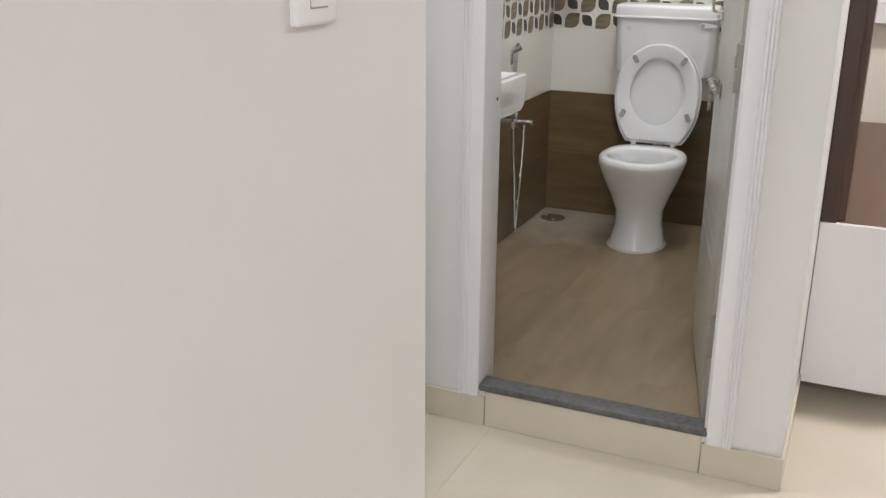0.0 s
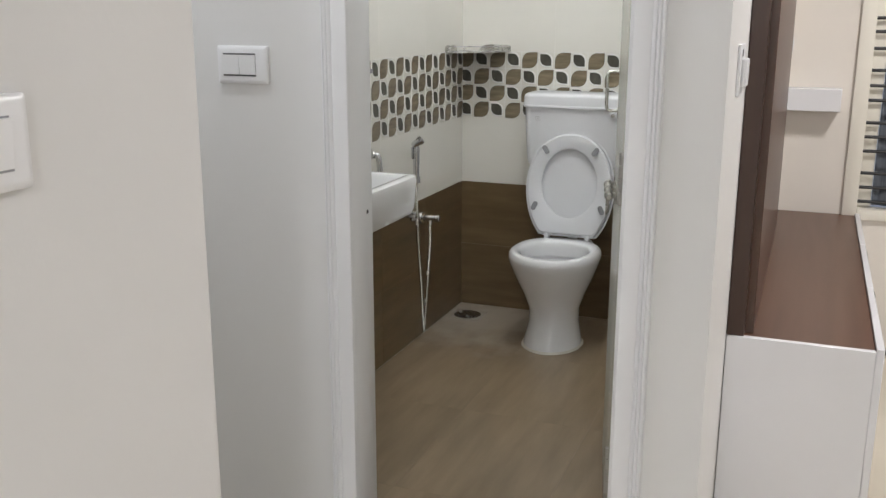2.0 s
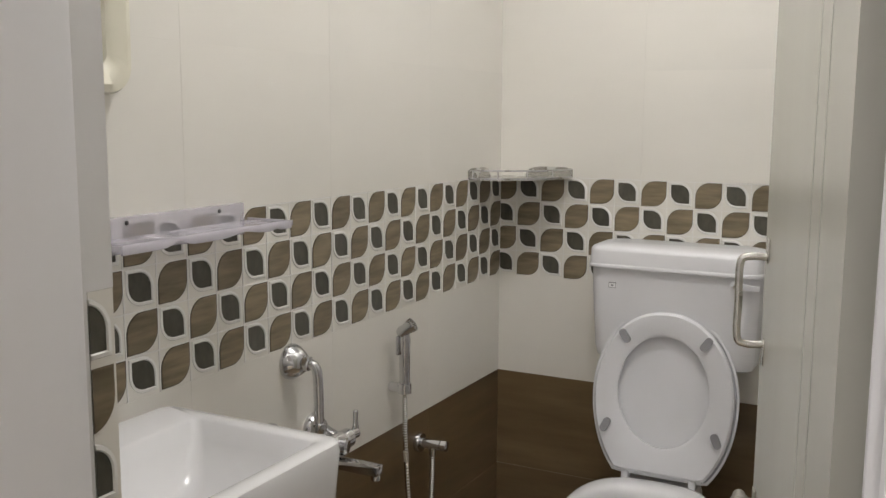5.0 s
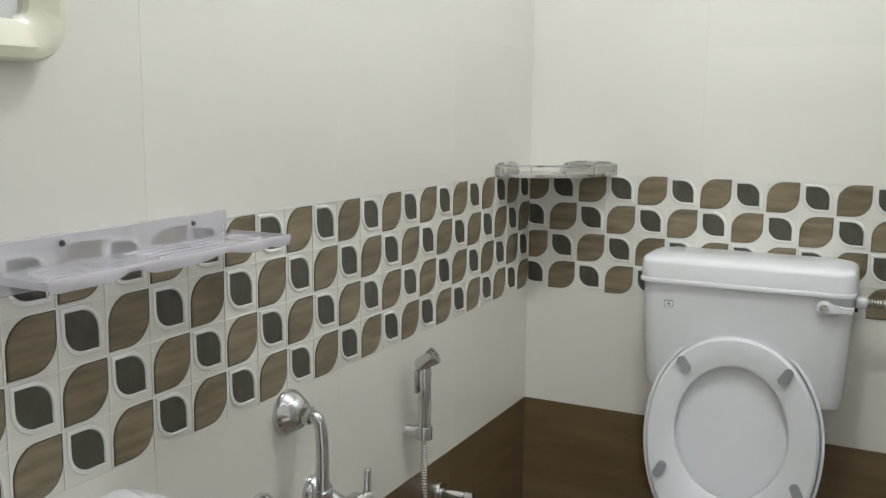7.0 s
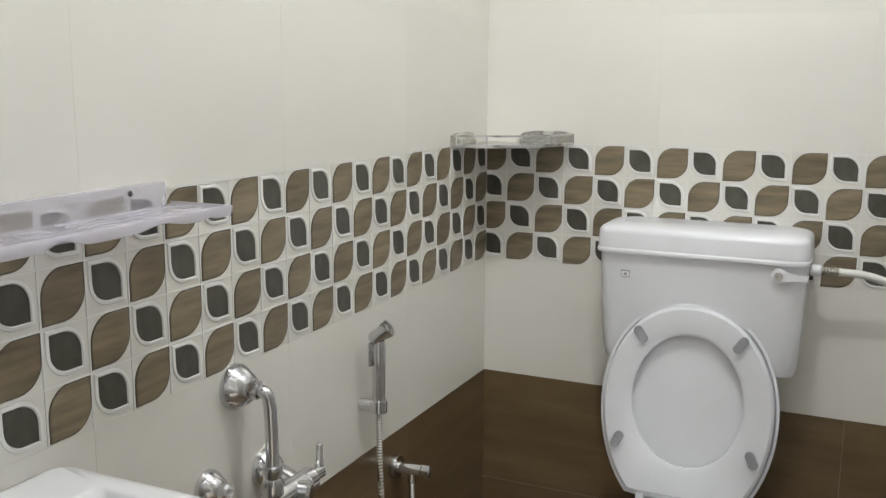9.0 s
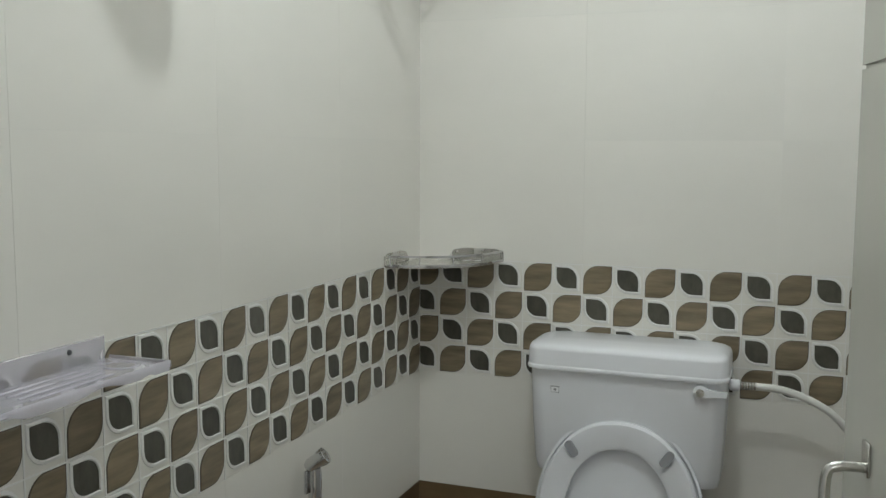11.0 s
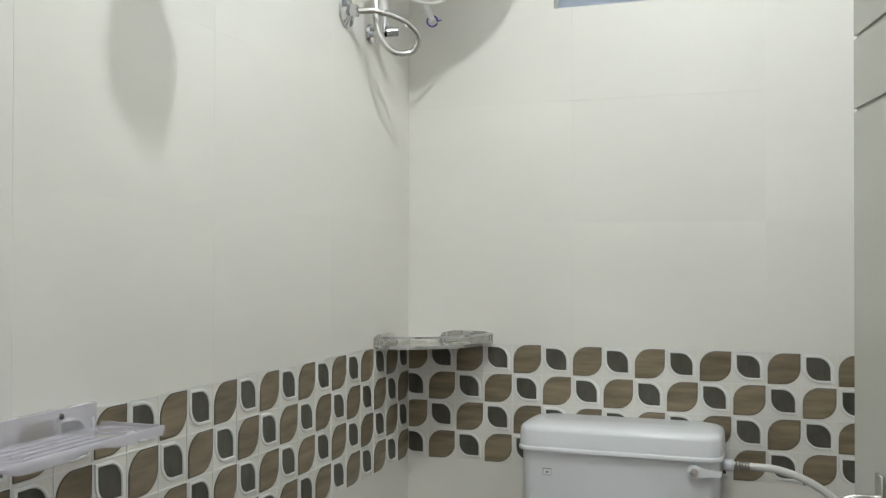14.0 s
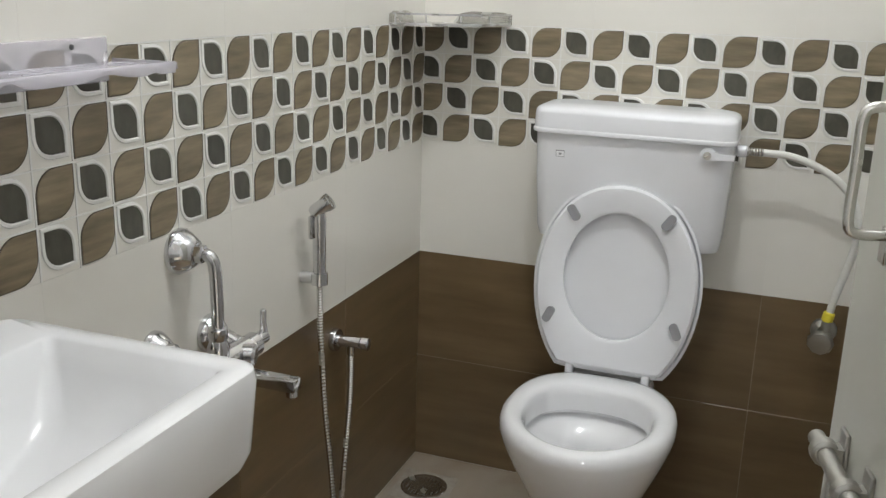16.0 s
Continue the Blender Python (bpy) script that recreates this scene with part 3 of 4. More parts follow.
hang("lever_screw", bm, STEEL, lever, "small steel screw cap")
bm = bmesh.new()
rod(bm, (TX, 4.36, 0.72), (TX, 4.36, 0.34), 0.022, 16)
hang("flush_pipe", bm, PLASTIC, cistern)

# ---- inlet hose and stopcock ----
hose = thing("inlet_hose", "white braided inlet hose from cistern to stopcock", "hose", (-0.43, 4.37, 0.94))
bm = bmesh.new()
rod(bm, (-0.452, 4.370, 0.952), (-0.428, 4.370, 0.952), 0.013, 14)
hang("inlet_nut", bm, PLASTIC, hose)
bm = bmesh.new()
for k in range(6):
    rod(bm, (-0.428 + 0.006 * k, 4.370, 0.952), (-0.4235 + 0.006 * k, 4.370, 0.952), 0.0095, 12)
hang("ferrule", bm, DULLSTEEL, hose, "ribbed dull steel ferrule")
bm = bmesh.new()
tube(bm, [(-0.395, 4.372, 0.952), (-0.336, 4.374, 0.948), (-0.275, 4.376, 0.928), (-0.225, 4.378, 0.895), (-0.190, 4.382, 0.848), (-0.178, 4.388, 0.78), (-0.186, 4.394, 0.710), (-0.204, 4.40, 0.63), (-0.212, 4.40, 0.575)], 0.0085, 12, 10)
hang("hose_tube", bm, WHITEHOSE, hose)
bm = bmesh.new()
rod(bm, (-0.2095, 4.40, 0.596), (-0.214, 4.40, 0.572), 0.013, 14)
hang("tape", bm, YELLOW, hose, "bright yellow sealing tape")
cock = thing("stopcock", "dull grey metal angle stopcock on the brown tiles", "valve", (-0.215, BACK, 0.515))
bm = bmesh.new()
lathe(bm, [(0.014, 0), (0.030, 0.001), (0.028, 0.008), (0.014, 0.014), (0.013, 0.04), (0.017, 0.042), (0.017, 0.07), (0.012, 0.072)], toward((-0.215, BACK, 0.535), (-0.215, BACK - 1, 0.535)), 20)
rod(bm, (-0.214, 4.40, 0.535), (-0.213, 4.40, 0.575), 0.011, 14)
hang("valve_body", bm, DULLSTEEL, cock)
bm = bmesh.new()
lathe(bm, [(0.010, 0), (0.028, 0.003), (0.030, 0.012), (0.026, 0.022), (0.012, 0.026)], toward((-0.220, 4.385, 0.530), (-0.235, 4.30, 0.52)), 9)
hang("valve_knob", bm, DULLSTEEL, cock)

# ---- wash basin ----
basin = thing("wash_basin", "white rectangular ceramic wall-hung wash basin", "basin", (LEFT, 2.80, 0.74))
BX0, BX1, BY0, BY1, BZ = LEFT + 0.001, -0.872, 2.545, 3.050, 0.872


def basin_ring(inset_f, inset_s, z, r, inset_b=0.0):
    x0, x1, y0, y1 = BX0 + inset_b, BX1 - inset_f, BY0 + inset_s, BY1 - inset_s
    return [Vector(((x0 + x1) / 2 + x, (y0 + y1) / 2 + y, z)) for x, y in rounded(x1 - x0, y1 - y0, r, 6)]


bm = bmesh.new()
ring_loft(bm, [basin_ring(0.06, 0.06, 0.738, 0.04), basin_ring(0.028, 0.028, 0.741, 0.04), basin_ring(0.012, 0.012, 0.750, 0.035), basin_ring(0.006, 0.006, 0.768, 0.03), basin_ring(0.002, 0.002, 0.82, 0.032), basin_ring(0.0, 0.0, 0.856, 0.030), basin_ring(0.003, 0.003, 0.868, 0.028), basin_ring(0.010, 0.010, BZ, 0.024),
               basin_ring(0.030, 0.034, BZ, 0.014, 0.085), basin_ring(0.035, 0.039, 0.868, 0.014, 0.090), basin_ring(0.042, 0.052, 0.84, 0.018, 0.10), basin_ring(0.065, 0.090, 0.79, 0.03, 0.125), basin_ring(0.11, 0.15, 0.768, 0.03, 0.15), basin_ring(0.15, 0.22, 0.764, 0.012, 0.18)])
hang("bowl", bm, CERAMIC, basin)
bm = bmesh.new()
lathe(bm, [(0.010, 0), (0.022, 0.0), (0.022, 0.003), (0.014, 0.004)], Matrix.Translation((-1.04, 2.80, 0.766)), 20)
hang("drain_ring", bm, CHROME, basin, "chrome drain ring")
bm = bmesh.new()
lathe(bm, [(0.018, 0), (0.018, 0.05), (0.032, 0.055), (0.032, 0.13), (0.02, 0.135), (0.018, 0.2)], Matrix.Translation((-1.06, 2.80, 0.54)), 18)
hang("bottle_trap", bm, CHROME, basin, "chrome bottle trap")

# ---- bib mixer on the left wall ----
mixer = thing("wall_mixer", "chrome wall mixer tap with lever and square spout", "tap", (LEFT, 3.47, 0.66))


def rosette(bm, y, z, r=0.034, x=LEFT, deep=0.03):
    return lathe(bm, [(r * 0.6, 0), (r, 0.0), (r, 0.006), (r * 0.93, 0.012), (r * 0.62, deep * 0.9), (r * 0.45, deep), (r * 0.3, deep + 0.002)], toward((x, y, z), (x + 1, y, z)), 28)


bm = rosette(bmesh.new(), 3.395, 0.868, 0.038, deep=0.034)
hang("upper_flange", bm, CHROME, mixer)
bm = bmesh.new()
lathe(bm, [(0.012, 0), (0.0155, 0.002), (0.0155, 0.018), (0.012, 0.020)], toward((LEFT + 0.030, 3.395, 0.868), (LEFT + 1, 3.42, 0.868)), 6)
tube(bm, [(LEFT + 0.044, 3.396, 0.868), (LEFT + 0.058, 3.398, 0.864), (LEFT + 0.064, 3.400, 0.846), (LEFT + 0.066, 3.400, 0.80), (LEFT + 0.066, 3.400, 0.742)], 0.0105, 16, 8)
hang("bend_pipe", bm, CHROME, mixer)
for fy, fz, fr in ((3.468, 0.703, 0.034), (3.318, 0.727, 0.030)):
    hang("wall_flange", rosette(bmesh.new(), fy, fz, fr), CHROME, mixer)
hang("stub_cap", rod(bmesh.new(), (LEFT + 0.02, 3.318, 0.727), (LEFT + 0.044, 3.318, 0.727), 0.014, 18), CHROME, mixer)
MZ = 0.680
bm = bmesh.new()
rod(bm, (LEFT + 0.02, 3.468, 0.703), (LEFT + 0.062, 3.466, 0.688), 0.017, 18)
lathe(bm, [(0.012, 0), (0.017, 0.003), (0.019, 0.02), (0.014, 0.032), (0.016, 0.036), (0.016, 0.052), (0.012, 0.054)], Matrix.Translation((LEFT + 0.066, 3.400, MZ + 0.012)), 18)
rod(bm, (LEFT + 0.064, 3.385, MZ), (LEFT + 0.066, 3.484, MZ), 0.0225, 22)
rod(bm, (LEFT + 0.066, 3.452, MZ), (LEFT + 0.098, 3.462, MZ - 0.002), 0.0195, 22)
hang("mixer_body", bm, CHROME, mixer)
bm = bmesh.new()
lathe(bm, [(0.018, 0), (0.0215, 0.003), (0.0215, 0.022), (0.015, 0.030), (0.010, 0.031)], toward((LEFT + 0.067, 3.482, MZ), (LEFT + 0.069, 3.56, MZ + 0.003)), 20)
rod(bm, (LEFT + 0.070, 3.508, MZ + 0.006), (LEFT + 0.072, 3.534, MZ + 0.006), 0.0125, 16)
lathe(bm, [(0.0065, 0), (0.008, 0.008), (0.0055, 0.025), (0.006, 0.047), (0.004, 0.049)], toward((LEFT + 0.072, 3.528, MZ + 0.008), (LEFT + 0.073, 3.529, MZ + 0.09)), 14)
hang("lever", bm, CHROME, mixer)
bm = bmesh.new()
box(bm, LEFT + 0.062, LEFT + 0.186, 3.432, 3.458, 0.636, 0.658, bevel=0.003, seg=2)
rod(bm, (LEFT + 0.175, 3.445, 0.640), (LEFT + 0.175, 3.445, 0.624), 0.010, 14)
box(bm, LEFT + 0.045, LEFT + 0.075, 3.430, 3.460, 0.636, 0.70, bevel=0.003, seg=2)
hang("spout", bm, CHROME, mixer)

# ---- health faucet ----
faucet = thing("health_faucet", "chrome hand spray on a wall hook with metal hose", "hand shower", (LEFT, 3.83, 0.25))
FX, FY = LEFT + 0.041, 3.798
bm = bmesh.new()
rod(bm, (LEFT, FY - 0.003, 0.712), (FX - 0.006, FY, 0.712), 0.0125, 16)
lathe(bm, [(0.011, 0), (0.017, 0.001), (0.017, 0.026), (0.011, 0.028)], Matrix.Translation((FX, FY, 0.699)), 18)
hang("wall_hook", bm, CHROME, faucet)
bm = bmesh.new()
lathe(bm, [(0.009, 0), (0.0125, 0.004), (0.0135, 0.10), (0.0145, 0.135), (0.012, 0.15)], toward((FX, FY, 0.700), (FX + 0.004, FY - 0.006, 0.86)), 16)
lathe(bm, [(0.011, 0), (0.015, 0.008), (0.0145, 0.026), (0.0175, 0.036), (0.0175, 0.046), (0.012, 0.048)], toward((FX - 0.010, FY - 0.010, 0.848), (FX + 0.030, FY + 0.002, 0.880)), 18)
box(bm, FX - 0.012, FX - 0.004, FY - 0.024, FY - 0.012, 0.798, 0.846, bevel=0.003, seg=2)
hang("spray_head", bm, CHROME, faucet)
bm = bmesh.new()
tube(bm, [(FX, FY, 0.700), (FX, FY + 0.004, 0.58), (FX + 0.001, FY + 0.018, 0.42), (FX + 0.002, FY + 0.045, 0.25), (FX + 0.003, FY + 0.060, 0.10), (FX + 0.003, FY + 0.070, 0.045), (FX + 0.003, FY + 0.080, 0.10), (FX + 0.003, FY + 0.112, 0.27), (FX + 0.002, FY + 0.138, 0.40), (FX + 0.002, FY + 0.142, 0.502)], 0.0060, 10, 40, 0.14)
hang("hose", bm, STEEL, faucet, "ribbed steel hose")
VY = FY + 0.142
bm = rosette(bmesh.new(), VY, 0.524, 0.026, deep=0.012)
rod(bm, (LEFT + 0.01, VY, 0.524), (LEFT + 0.068, VY + 0.003, 0.524), 0.0125, 16)
rod(bm, (FX + 0.002, VY, 0.524), (FX + 0.002, VY, 0.494), 0.0085, 12)
lathe(bm, [(0.010, 0), (0.0135, 0.002), (0.0135, 0.018), (0.009, 0.020)], toward((LEFT + 0.066, VY + 0.003, 0.524), (LEFT + 1, VY + 0.03, 0.524)), 16)
hang("angle_valve", bm, CHROME, faucet)

# ---- corner shelf ----
shelf = thing("corner_shelf", "stainless steel quarter-round corner shelf with raised rail", "shelf", (LEFT, BACK, 1.197))
R = 0.228


def quarter(r, n=18, pad=0.004):
    return [(pad, -pad)] + [(pad + (r - pad) * math.cos(radians(90 * k / n)), -pad - (r - pad) * math.sin(radians(90 * k / n))) for k in range(n + 1)]


bm = extrude(bmesh.new(), quarter(R), 0.003, Matrix.Translation((LEFT, BACK, 1.197)))
hang("shelf_plate", bm, STEEL, shelf)
bm = bmesh.new()
n = 18
for z0, z1, rr in ((1.2002, 1.2046, R), (1.222, 1.2265, R)):
    ring = []
    for k in range(n + 1):
        a = radians(2 + 86 * k / n)
        ring.append([Vector((LEFT + r * math.cos(a), BACK - r * math.sin(a), z)) for r, z in ((rr, z0), (rr - 0.004, z0), (rr - 0.004, z1), (rr, z1))])
    ring_loft(bm, ring)
for a in (4, 26, 47, 68, 86):
    a = radians(a)
    rod(bm, (LEFT + (R - 0.002) * math.cos(a), BACK - (R - 0.002) * math.sin(a), 1.199), (LEFT + (R - 0.002) * math.cos(a), BACK - (R - 0.002) * math.sin(a), 1.2265), 0.0022, 8)
hang("rail", bm, CHROME, shelf)
for flip in (0, 1):
    bm = bmesh.new()
    prof = [(0.075, 0), (R, 0), (R, 0.024), (0.205, 0.030), (0.125, 0.030), (0.095, 0.024)]
    if flip:
        extrude(bm, prof, 0.002, Matrix.Translation((LEFT, BACK - 0.0005, 1.199)) @ pose(0, 0, 0, 90, 0, 0))
    else:
        extrude(bm, prof, 0.002, Matrix.Translation((LEFT + 0.0025, BACK, 1.199)) @ pose(0, 0, 0, 90, 0, -90))
    hang("side_plate", bm, STEEL, shelf)

# ---- clear plastic shelf ----
tray = thing("plastic_shelf", "clear plastic wall shelf screwed above the basin", "shelf", (LEFT, 3.10, 1.15))
PY0, PY1 = 2.848, 3.260
bm = bmesh.new()
box(bm, LEFT + 0.001, LEFT + 0.0045, PY0, PY1 - 0.006, 1.150, 1.211, bevel=0.0015, seg=1)
hang("back_plate", bm, ACRYLIC, tray)
TRAYZ = 1.174
bm = bmesh.new()
floor_shape = [(LEFT + x, y) for x, y in ((0.005, PY0 + 0.002), (0.100, PY0 + 0.002), (0.106, PY0 + 0.008), (0.106, PY1 - 0.008), (0.100, PY1 - 0.002), (0.005, PY1 - 0.002))]
extrude(bm, floor_shape, 0.0035, Matrix.Translation((0, 0, TRAYZ)))
hang("tray_floor", bm, ACRYLIC, tray)


def lip_depth(y):
    """The front lip hangs in three lobes with shallow notches between them."""
    d = 0.0145
    for at, wide, cut in ((2.967, 0.024, 0.010), (3.125, 0.040, 0.007), (3.215, 0.010, 0.004)):
        d -= cut * math.exp(-((y - at) / wide) ** 2 * 1.6)
    return d


ys = [PY0 + (PY1 - PY0) * k / 40 for k in range(41)]
bm = bmesh.new()
ring_loft(bm, [[Vector((LEFT + 0.1062, y, 1.182)), Vector((LEFT + 0.1096, y, 1.183)), Vector((LEFT + 0.1110, y, 1.180)), Vector((LEFT + 0.1094, y, 1.182 - lip_depth(y))), Vector((LEFT + 0.1064, y, 1.182 - lip_depth(y)))] for y in ys])
hang("front_lip", bm, ACRYLICRIM, tray)
for y0, y1 in ((PY0 - 0.003, PY0), (PY1, PY1 + 0.003)):
    hang("end_lip", cube(LEFT + 0.004, LEFT + 0.1115, y0, y1, 1.172, 1.182, bevel=0.001, seg=1), ACRYLICRIM, tray)
for rx in (0.030, 0.048, 0.066, 0.084):
    hang("tray_rib", cube(LEFT + rx - 0.002, LEFT + rx + 0.002, 3.030, PY1 - 0.085, TRAYZ + 0.0036, TRAYZ + 0.0062, bevel=0.0008, seg=1), ACRYLIC, tray)
for ry, rr in ((2.905, 0.030), (2.975, 0.024), (3.225, 0.026)):
    bm = bmesh.new()
    circle = [(math.cos(radians(12 * k)), math.sin(radians(12 * k))) for k in range(30)]
    flat_ring(bm, [([(LEFT + 0.056 + x * q, ry + y * q) for x, y in circle], z) for q, z in ((rr, TRAYZ + 0.0036), (rr, TRAYZ + 0.0048), (rr - 0.003, TRAYZ + 0.0056), (rr - 0.005, TRAYZ + 0.0048), (rr - 0.005, TRAYZ + 0.0036))], Matrix.Identity(4))
    hang("cup_ring", bm, ACRYLIC, tray)
for py in (2.958, 3.182):
    bm = lathe(bmesh.new(), [(0.0015, 0), (0.0042, 0.001), (0.0034, 0.003), (0.001, 0.004)], toward((LEFT + 0.0045, py, 1.200), (LEFT + 1, py, 1.200)), 10)
    hang("screw", bm, DARKLINE, tray, "dark screw head")

# ---- mirror ----
mirror = thing("wall_mirror", "mirror in a cream moulded plastic frame with rounded corners", "mirror", (LEFT, 2.70, 1.37))
MY0, MY1, MZ0, MZ1 = 2.535, 2.962, 1.405, 1.95
mm = Matrix.Translation((LEFT, (MY0 + MY1) / 2, (MZ0 + MZ1) / 2)) @ pose(0, 0, 0, 90, 0, 90)
W, H = MY1 - MY0, MZ1 - MZ0
bm = bmesh.new()
flat_ring(bm, [(rounded(W, H, 0.045, 8), 0.001), (rounded(W, H, 0.045, 8), 0.022), (rounded(W - 0.008, H - 0.008, 0.042, 8), 0.030), (rounded(W - 0.03, H - 0.03, 0.036, 8), 0.034), (rounded(W - 0.075, H - 0.075, 0.022, 8), 0.026), (rounded(W - 0.088, H - 0.088, 0.018, 8), 0.020), (rounded(W - 0.09, H - 0.09, 0.018, 8), 0.001)], mm)
hang("frame", bm, CREAM, mirror)
bm = extrude(bmesh.new(), rounded(W - 0.088, H - 0.088, 0.018, 8), 0.008, mm @ Matrix.Translation((0, 0, 0.003)))
hang("glass", bm, MIRROR, mirror, "silvered mirror glass")

# ---- floor drain ----
drain = thing("floor_drain", "round steel floor drain grating in the corner", "drain", (-1.145, 4.278, 0.0))
bm = bmesh.new()
lathe(bm, [(0.048, 0.0), (0.062, 0.0), (0.062, 0.003), (0.058, 0.0045), (0.050, 0.003), (0.048, 0.002)], Matrix.Translation((-1.145, 4.278, 0.0)), 32)
hang("drain_rim", bm, STEEL, drain)
bm = bmesh.new()
flat_ring(bm, [(rounded(q, q, 0.006, 6), z) for q, z in ((0.150, 0.0002), (0.150, 0.0016), (0.147, 0.0022))] + [([(0.0625 * math.cos(radians(360 * (k + 3.5) / 28)), 0.0625 * math.sin(radians(360 * (k + 3.5) / 28))) for k in range(28)], z) for z in (0.0016, 0.0002)], Matrix.Translation((-1.145, 4.278, 0.0)))
hang("surround", bm, CEMENT, drain, "pale square cement surround")
bm = lathe(bmesh.new(), [(0.02, 0.0005), (0.0475, 0.0005), (0.0475, 0.0012), (0.02, 0.0012)], Matrix.Translation((-1.145, 4.278, 0.0)), 24)
hang("drain_cup", bm, DARKLINE, drain, "dark drain opening")
for k in range(-4, 5):
    half = math.sqrt(max(0.047 ** 2 - (0.0105 * k) ** 2, 0.0001))
    bm = cube(-1.145 + 0.0105 * k - 0.002, -1.145 + 0.0105 * k + 0.002, 4.278 - half, 4.278 + half, 0.0012, 0.0035, bevel=0.0006, seg=1)
    hang("grate_bar", bm, STEEL, drain)

# ---- louvred window ----
win = structure("window_1", cube(FRX0, WX0, BACK - 0.012, BACK + 0.060, 2.097, WZ1 + 0.068, bevel=0.004), UPVC, "cream framed window with frosted glass louvres", "window")
part("window_frame", cube(WX1, FRX1, BACK - 0.012, BACK + 0.060, 2.097, WZ1 + 0.068, bevel=0.004), UPVC, win)
part("window_frame", cube(WX0 + 0.001, WX1 - 0.001, BACK - 0.012, BACK + 0.060, WZ1, WZ1 + 0.068, bevel=0.004), UPVC, win)
for k in range(6):
    z = 2.010 + 0.098 * k
    bm = cube(WX0 + 0.004, WX1 - 0.004, -0.0025, 0.0025, 0, 0.118, bevel=0.0008, seg=1)
    bmesh.ops.transform(bm, matrix=pose(0, BACK + 0.028, z + 0.012, -28, 0, 0), verts=bm.verts)
    pane = part("louvre", bm, FROSTED, win)
    if k:
        for sx in (WX0 + 0.003, WX1 - 0.003):
            bm = cube(sx - 0.004, sx + 0.004, BACK - 0.006, BACK + 0.026, z - 0.004, z + 0.018, bevel=0.001, seg=1)
            part("louvre_clip", bm, DARKLINE, win)
        part("louvre_bar", cube(WX0 + 0.004, WX1 - 0.004, BACK + 0.010, BACK + 0.016, z + 0.001, z + 0.014, bevel=0.001, seg=1), LOUVREEDGE, win)

# ---- water heater pipes in the corner ----
pipes = thing("shower_pipes", "chrome shower tap with looped braided hoses near the corner", "pipes", (LEFT, 4.07, 1.95))
bm = lathe(bmesh.new(), [(0.02, 0), (0.036, 0.001), (0.035, 0.006), (0.016, 0.012), (0.012, 0.014)], toward((LEFT, 4.065, 1.960), (LEFT + 1, 4.065, 1.960)), 28)
lathe(bm, [(0.012, 0), (0.0145, 0.002), (0.0145, 0.016), (0.011, 0.018)], toward((LEFT + 0.013, 4.065, 1.960), (LEFT + 1, 4.065, 1.960)), 6)
hang("flange", bm, CHROME, pipes)
bm = bmesh.new()
tube(bm, [(LEFT + 0.03, 4.067, 1.960), (LEFT + 0.07, 4.085, 1.960), (LEFT + 0.115, 4.13, 1.945), (LEFT + 0.135, 4.165, 1.915), (LEFT + 0.118, 4.170, 1.885), (LEFT + 0.085, 4.145, 1.880), (LEFT + 0.06, 4.125, 1.91), (LEFT + 0.05, 4.12, 1.965), (LEFT + 0.05, 4.135, 2.06), (LEFT + 0.07, 4.16, 2.18), (LEFT + 0.09, 4.15, 2.25), (-1.105, 4.14, 2.275)], 0.0075, 12, 16, 0.05)
hang("braided_hose", bm, STEEL, pipes, "looped braided steel hose")
bm = lathe(bmesh.new(), [(0.012, 0), (0.024, 0.001), (0.022, 0.008), (0.010, 0.012), (0.010, 0.04)], toward((LEFT, 4.200, 1.94), (LEFT + 1, 4.20, 1.94)), 20)
lathe(bm, [(0.009, 0), (0.016, 0.002), (0.014, 0.028), (0.009, 0.03)], toward((LEFT + 0.04, 4.20, 1.94), (LEFT + 0.08, 4.22, 1.945)), 14)
rod(bm, (LEFT + 0.035, 4.200, 1.94), (LEFT + 0.035, 4.200, 1.985), 0.009, 12)
hang("stop_valve", bm, CHROME, pipes)
bm = tube(bmesh.new(), [(LEFT + 0.035, 4.200, 1.985), (LEFT + 0.034, 4.202, 2.03), (LEFT + 0.04, 4.205, 2.08)], 0.012, 12, 6)
hang("pipe_sleeve", bm, WHITEHOSE, pipes)
bm = cube(LEFT + 0.036, LEFT + 0.066, 4.112, 4.1145, 2.045, 2.104, bevel=0.001, seg=1)
tag = hang("paper_tag", bm, SWITCHP, pipes, "white paper tag with printed bars")
for k in range(5):
    hang("tag_print", cube(LEFT + 0.041 + 0.0045 * k, LEFT + 0.043 + 0.0045 * k, 4.1112, 4.1122, 2.056, 2.086), DARKLINE, tag)
outlet = thing("heater_outlet", "white hose hanging from the heater with a purple ring", "hose", (-1.12, 4.30, 2.3))
bm = bmesh.new()
rod(bm, (-1.165, 4.25, 2.25), (-1.165, 4.25, 2.19), 0.013, 16)
tube(bm, [(-1.165, 4.25, 2.245), (-1.160, 4.245, 2.275), (-1.130, 4.215, 2.290), (-1.100, 4.185, 2.290)], 0.011, 12, 6)
rod(bm, (-1.165, 4.25, 2.19), (-1.165, 4.25, 2.165), 0.009, 14)
hang("outlet_pipe", bm, CHROME, outlet)
bm = tube(bmesh.new(), [(-1.165, 4.25, 2.166), (-1.160, 4.256, 2.11), (-1.143, 4.275, 2.045), (-1.118, 4.295, 1.985)], 0.0085, 12, 8)
hang("white_hose", bm, WHITEHOSE, outlet)
bm = bmesh.new()
ringpts = [(0.0125 * math.cos(radians(20 * k)), 0.0125 * math.sin(radians(20 * k)), 0) for k in range(18)]
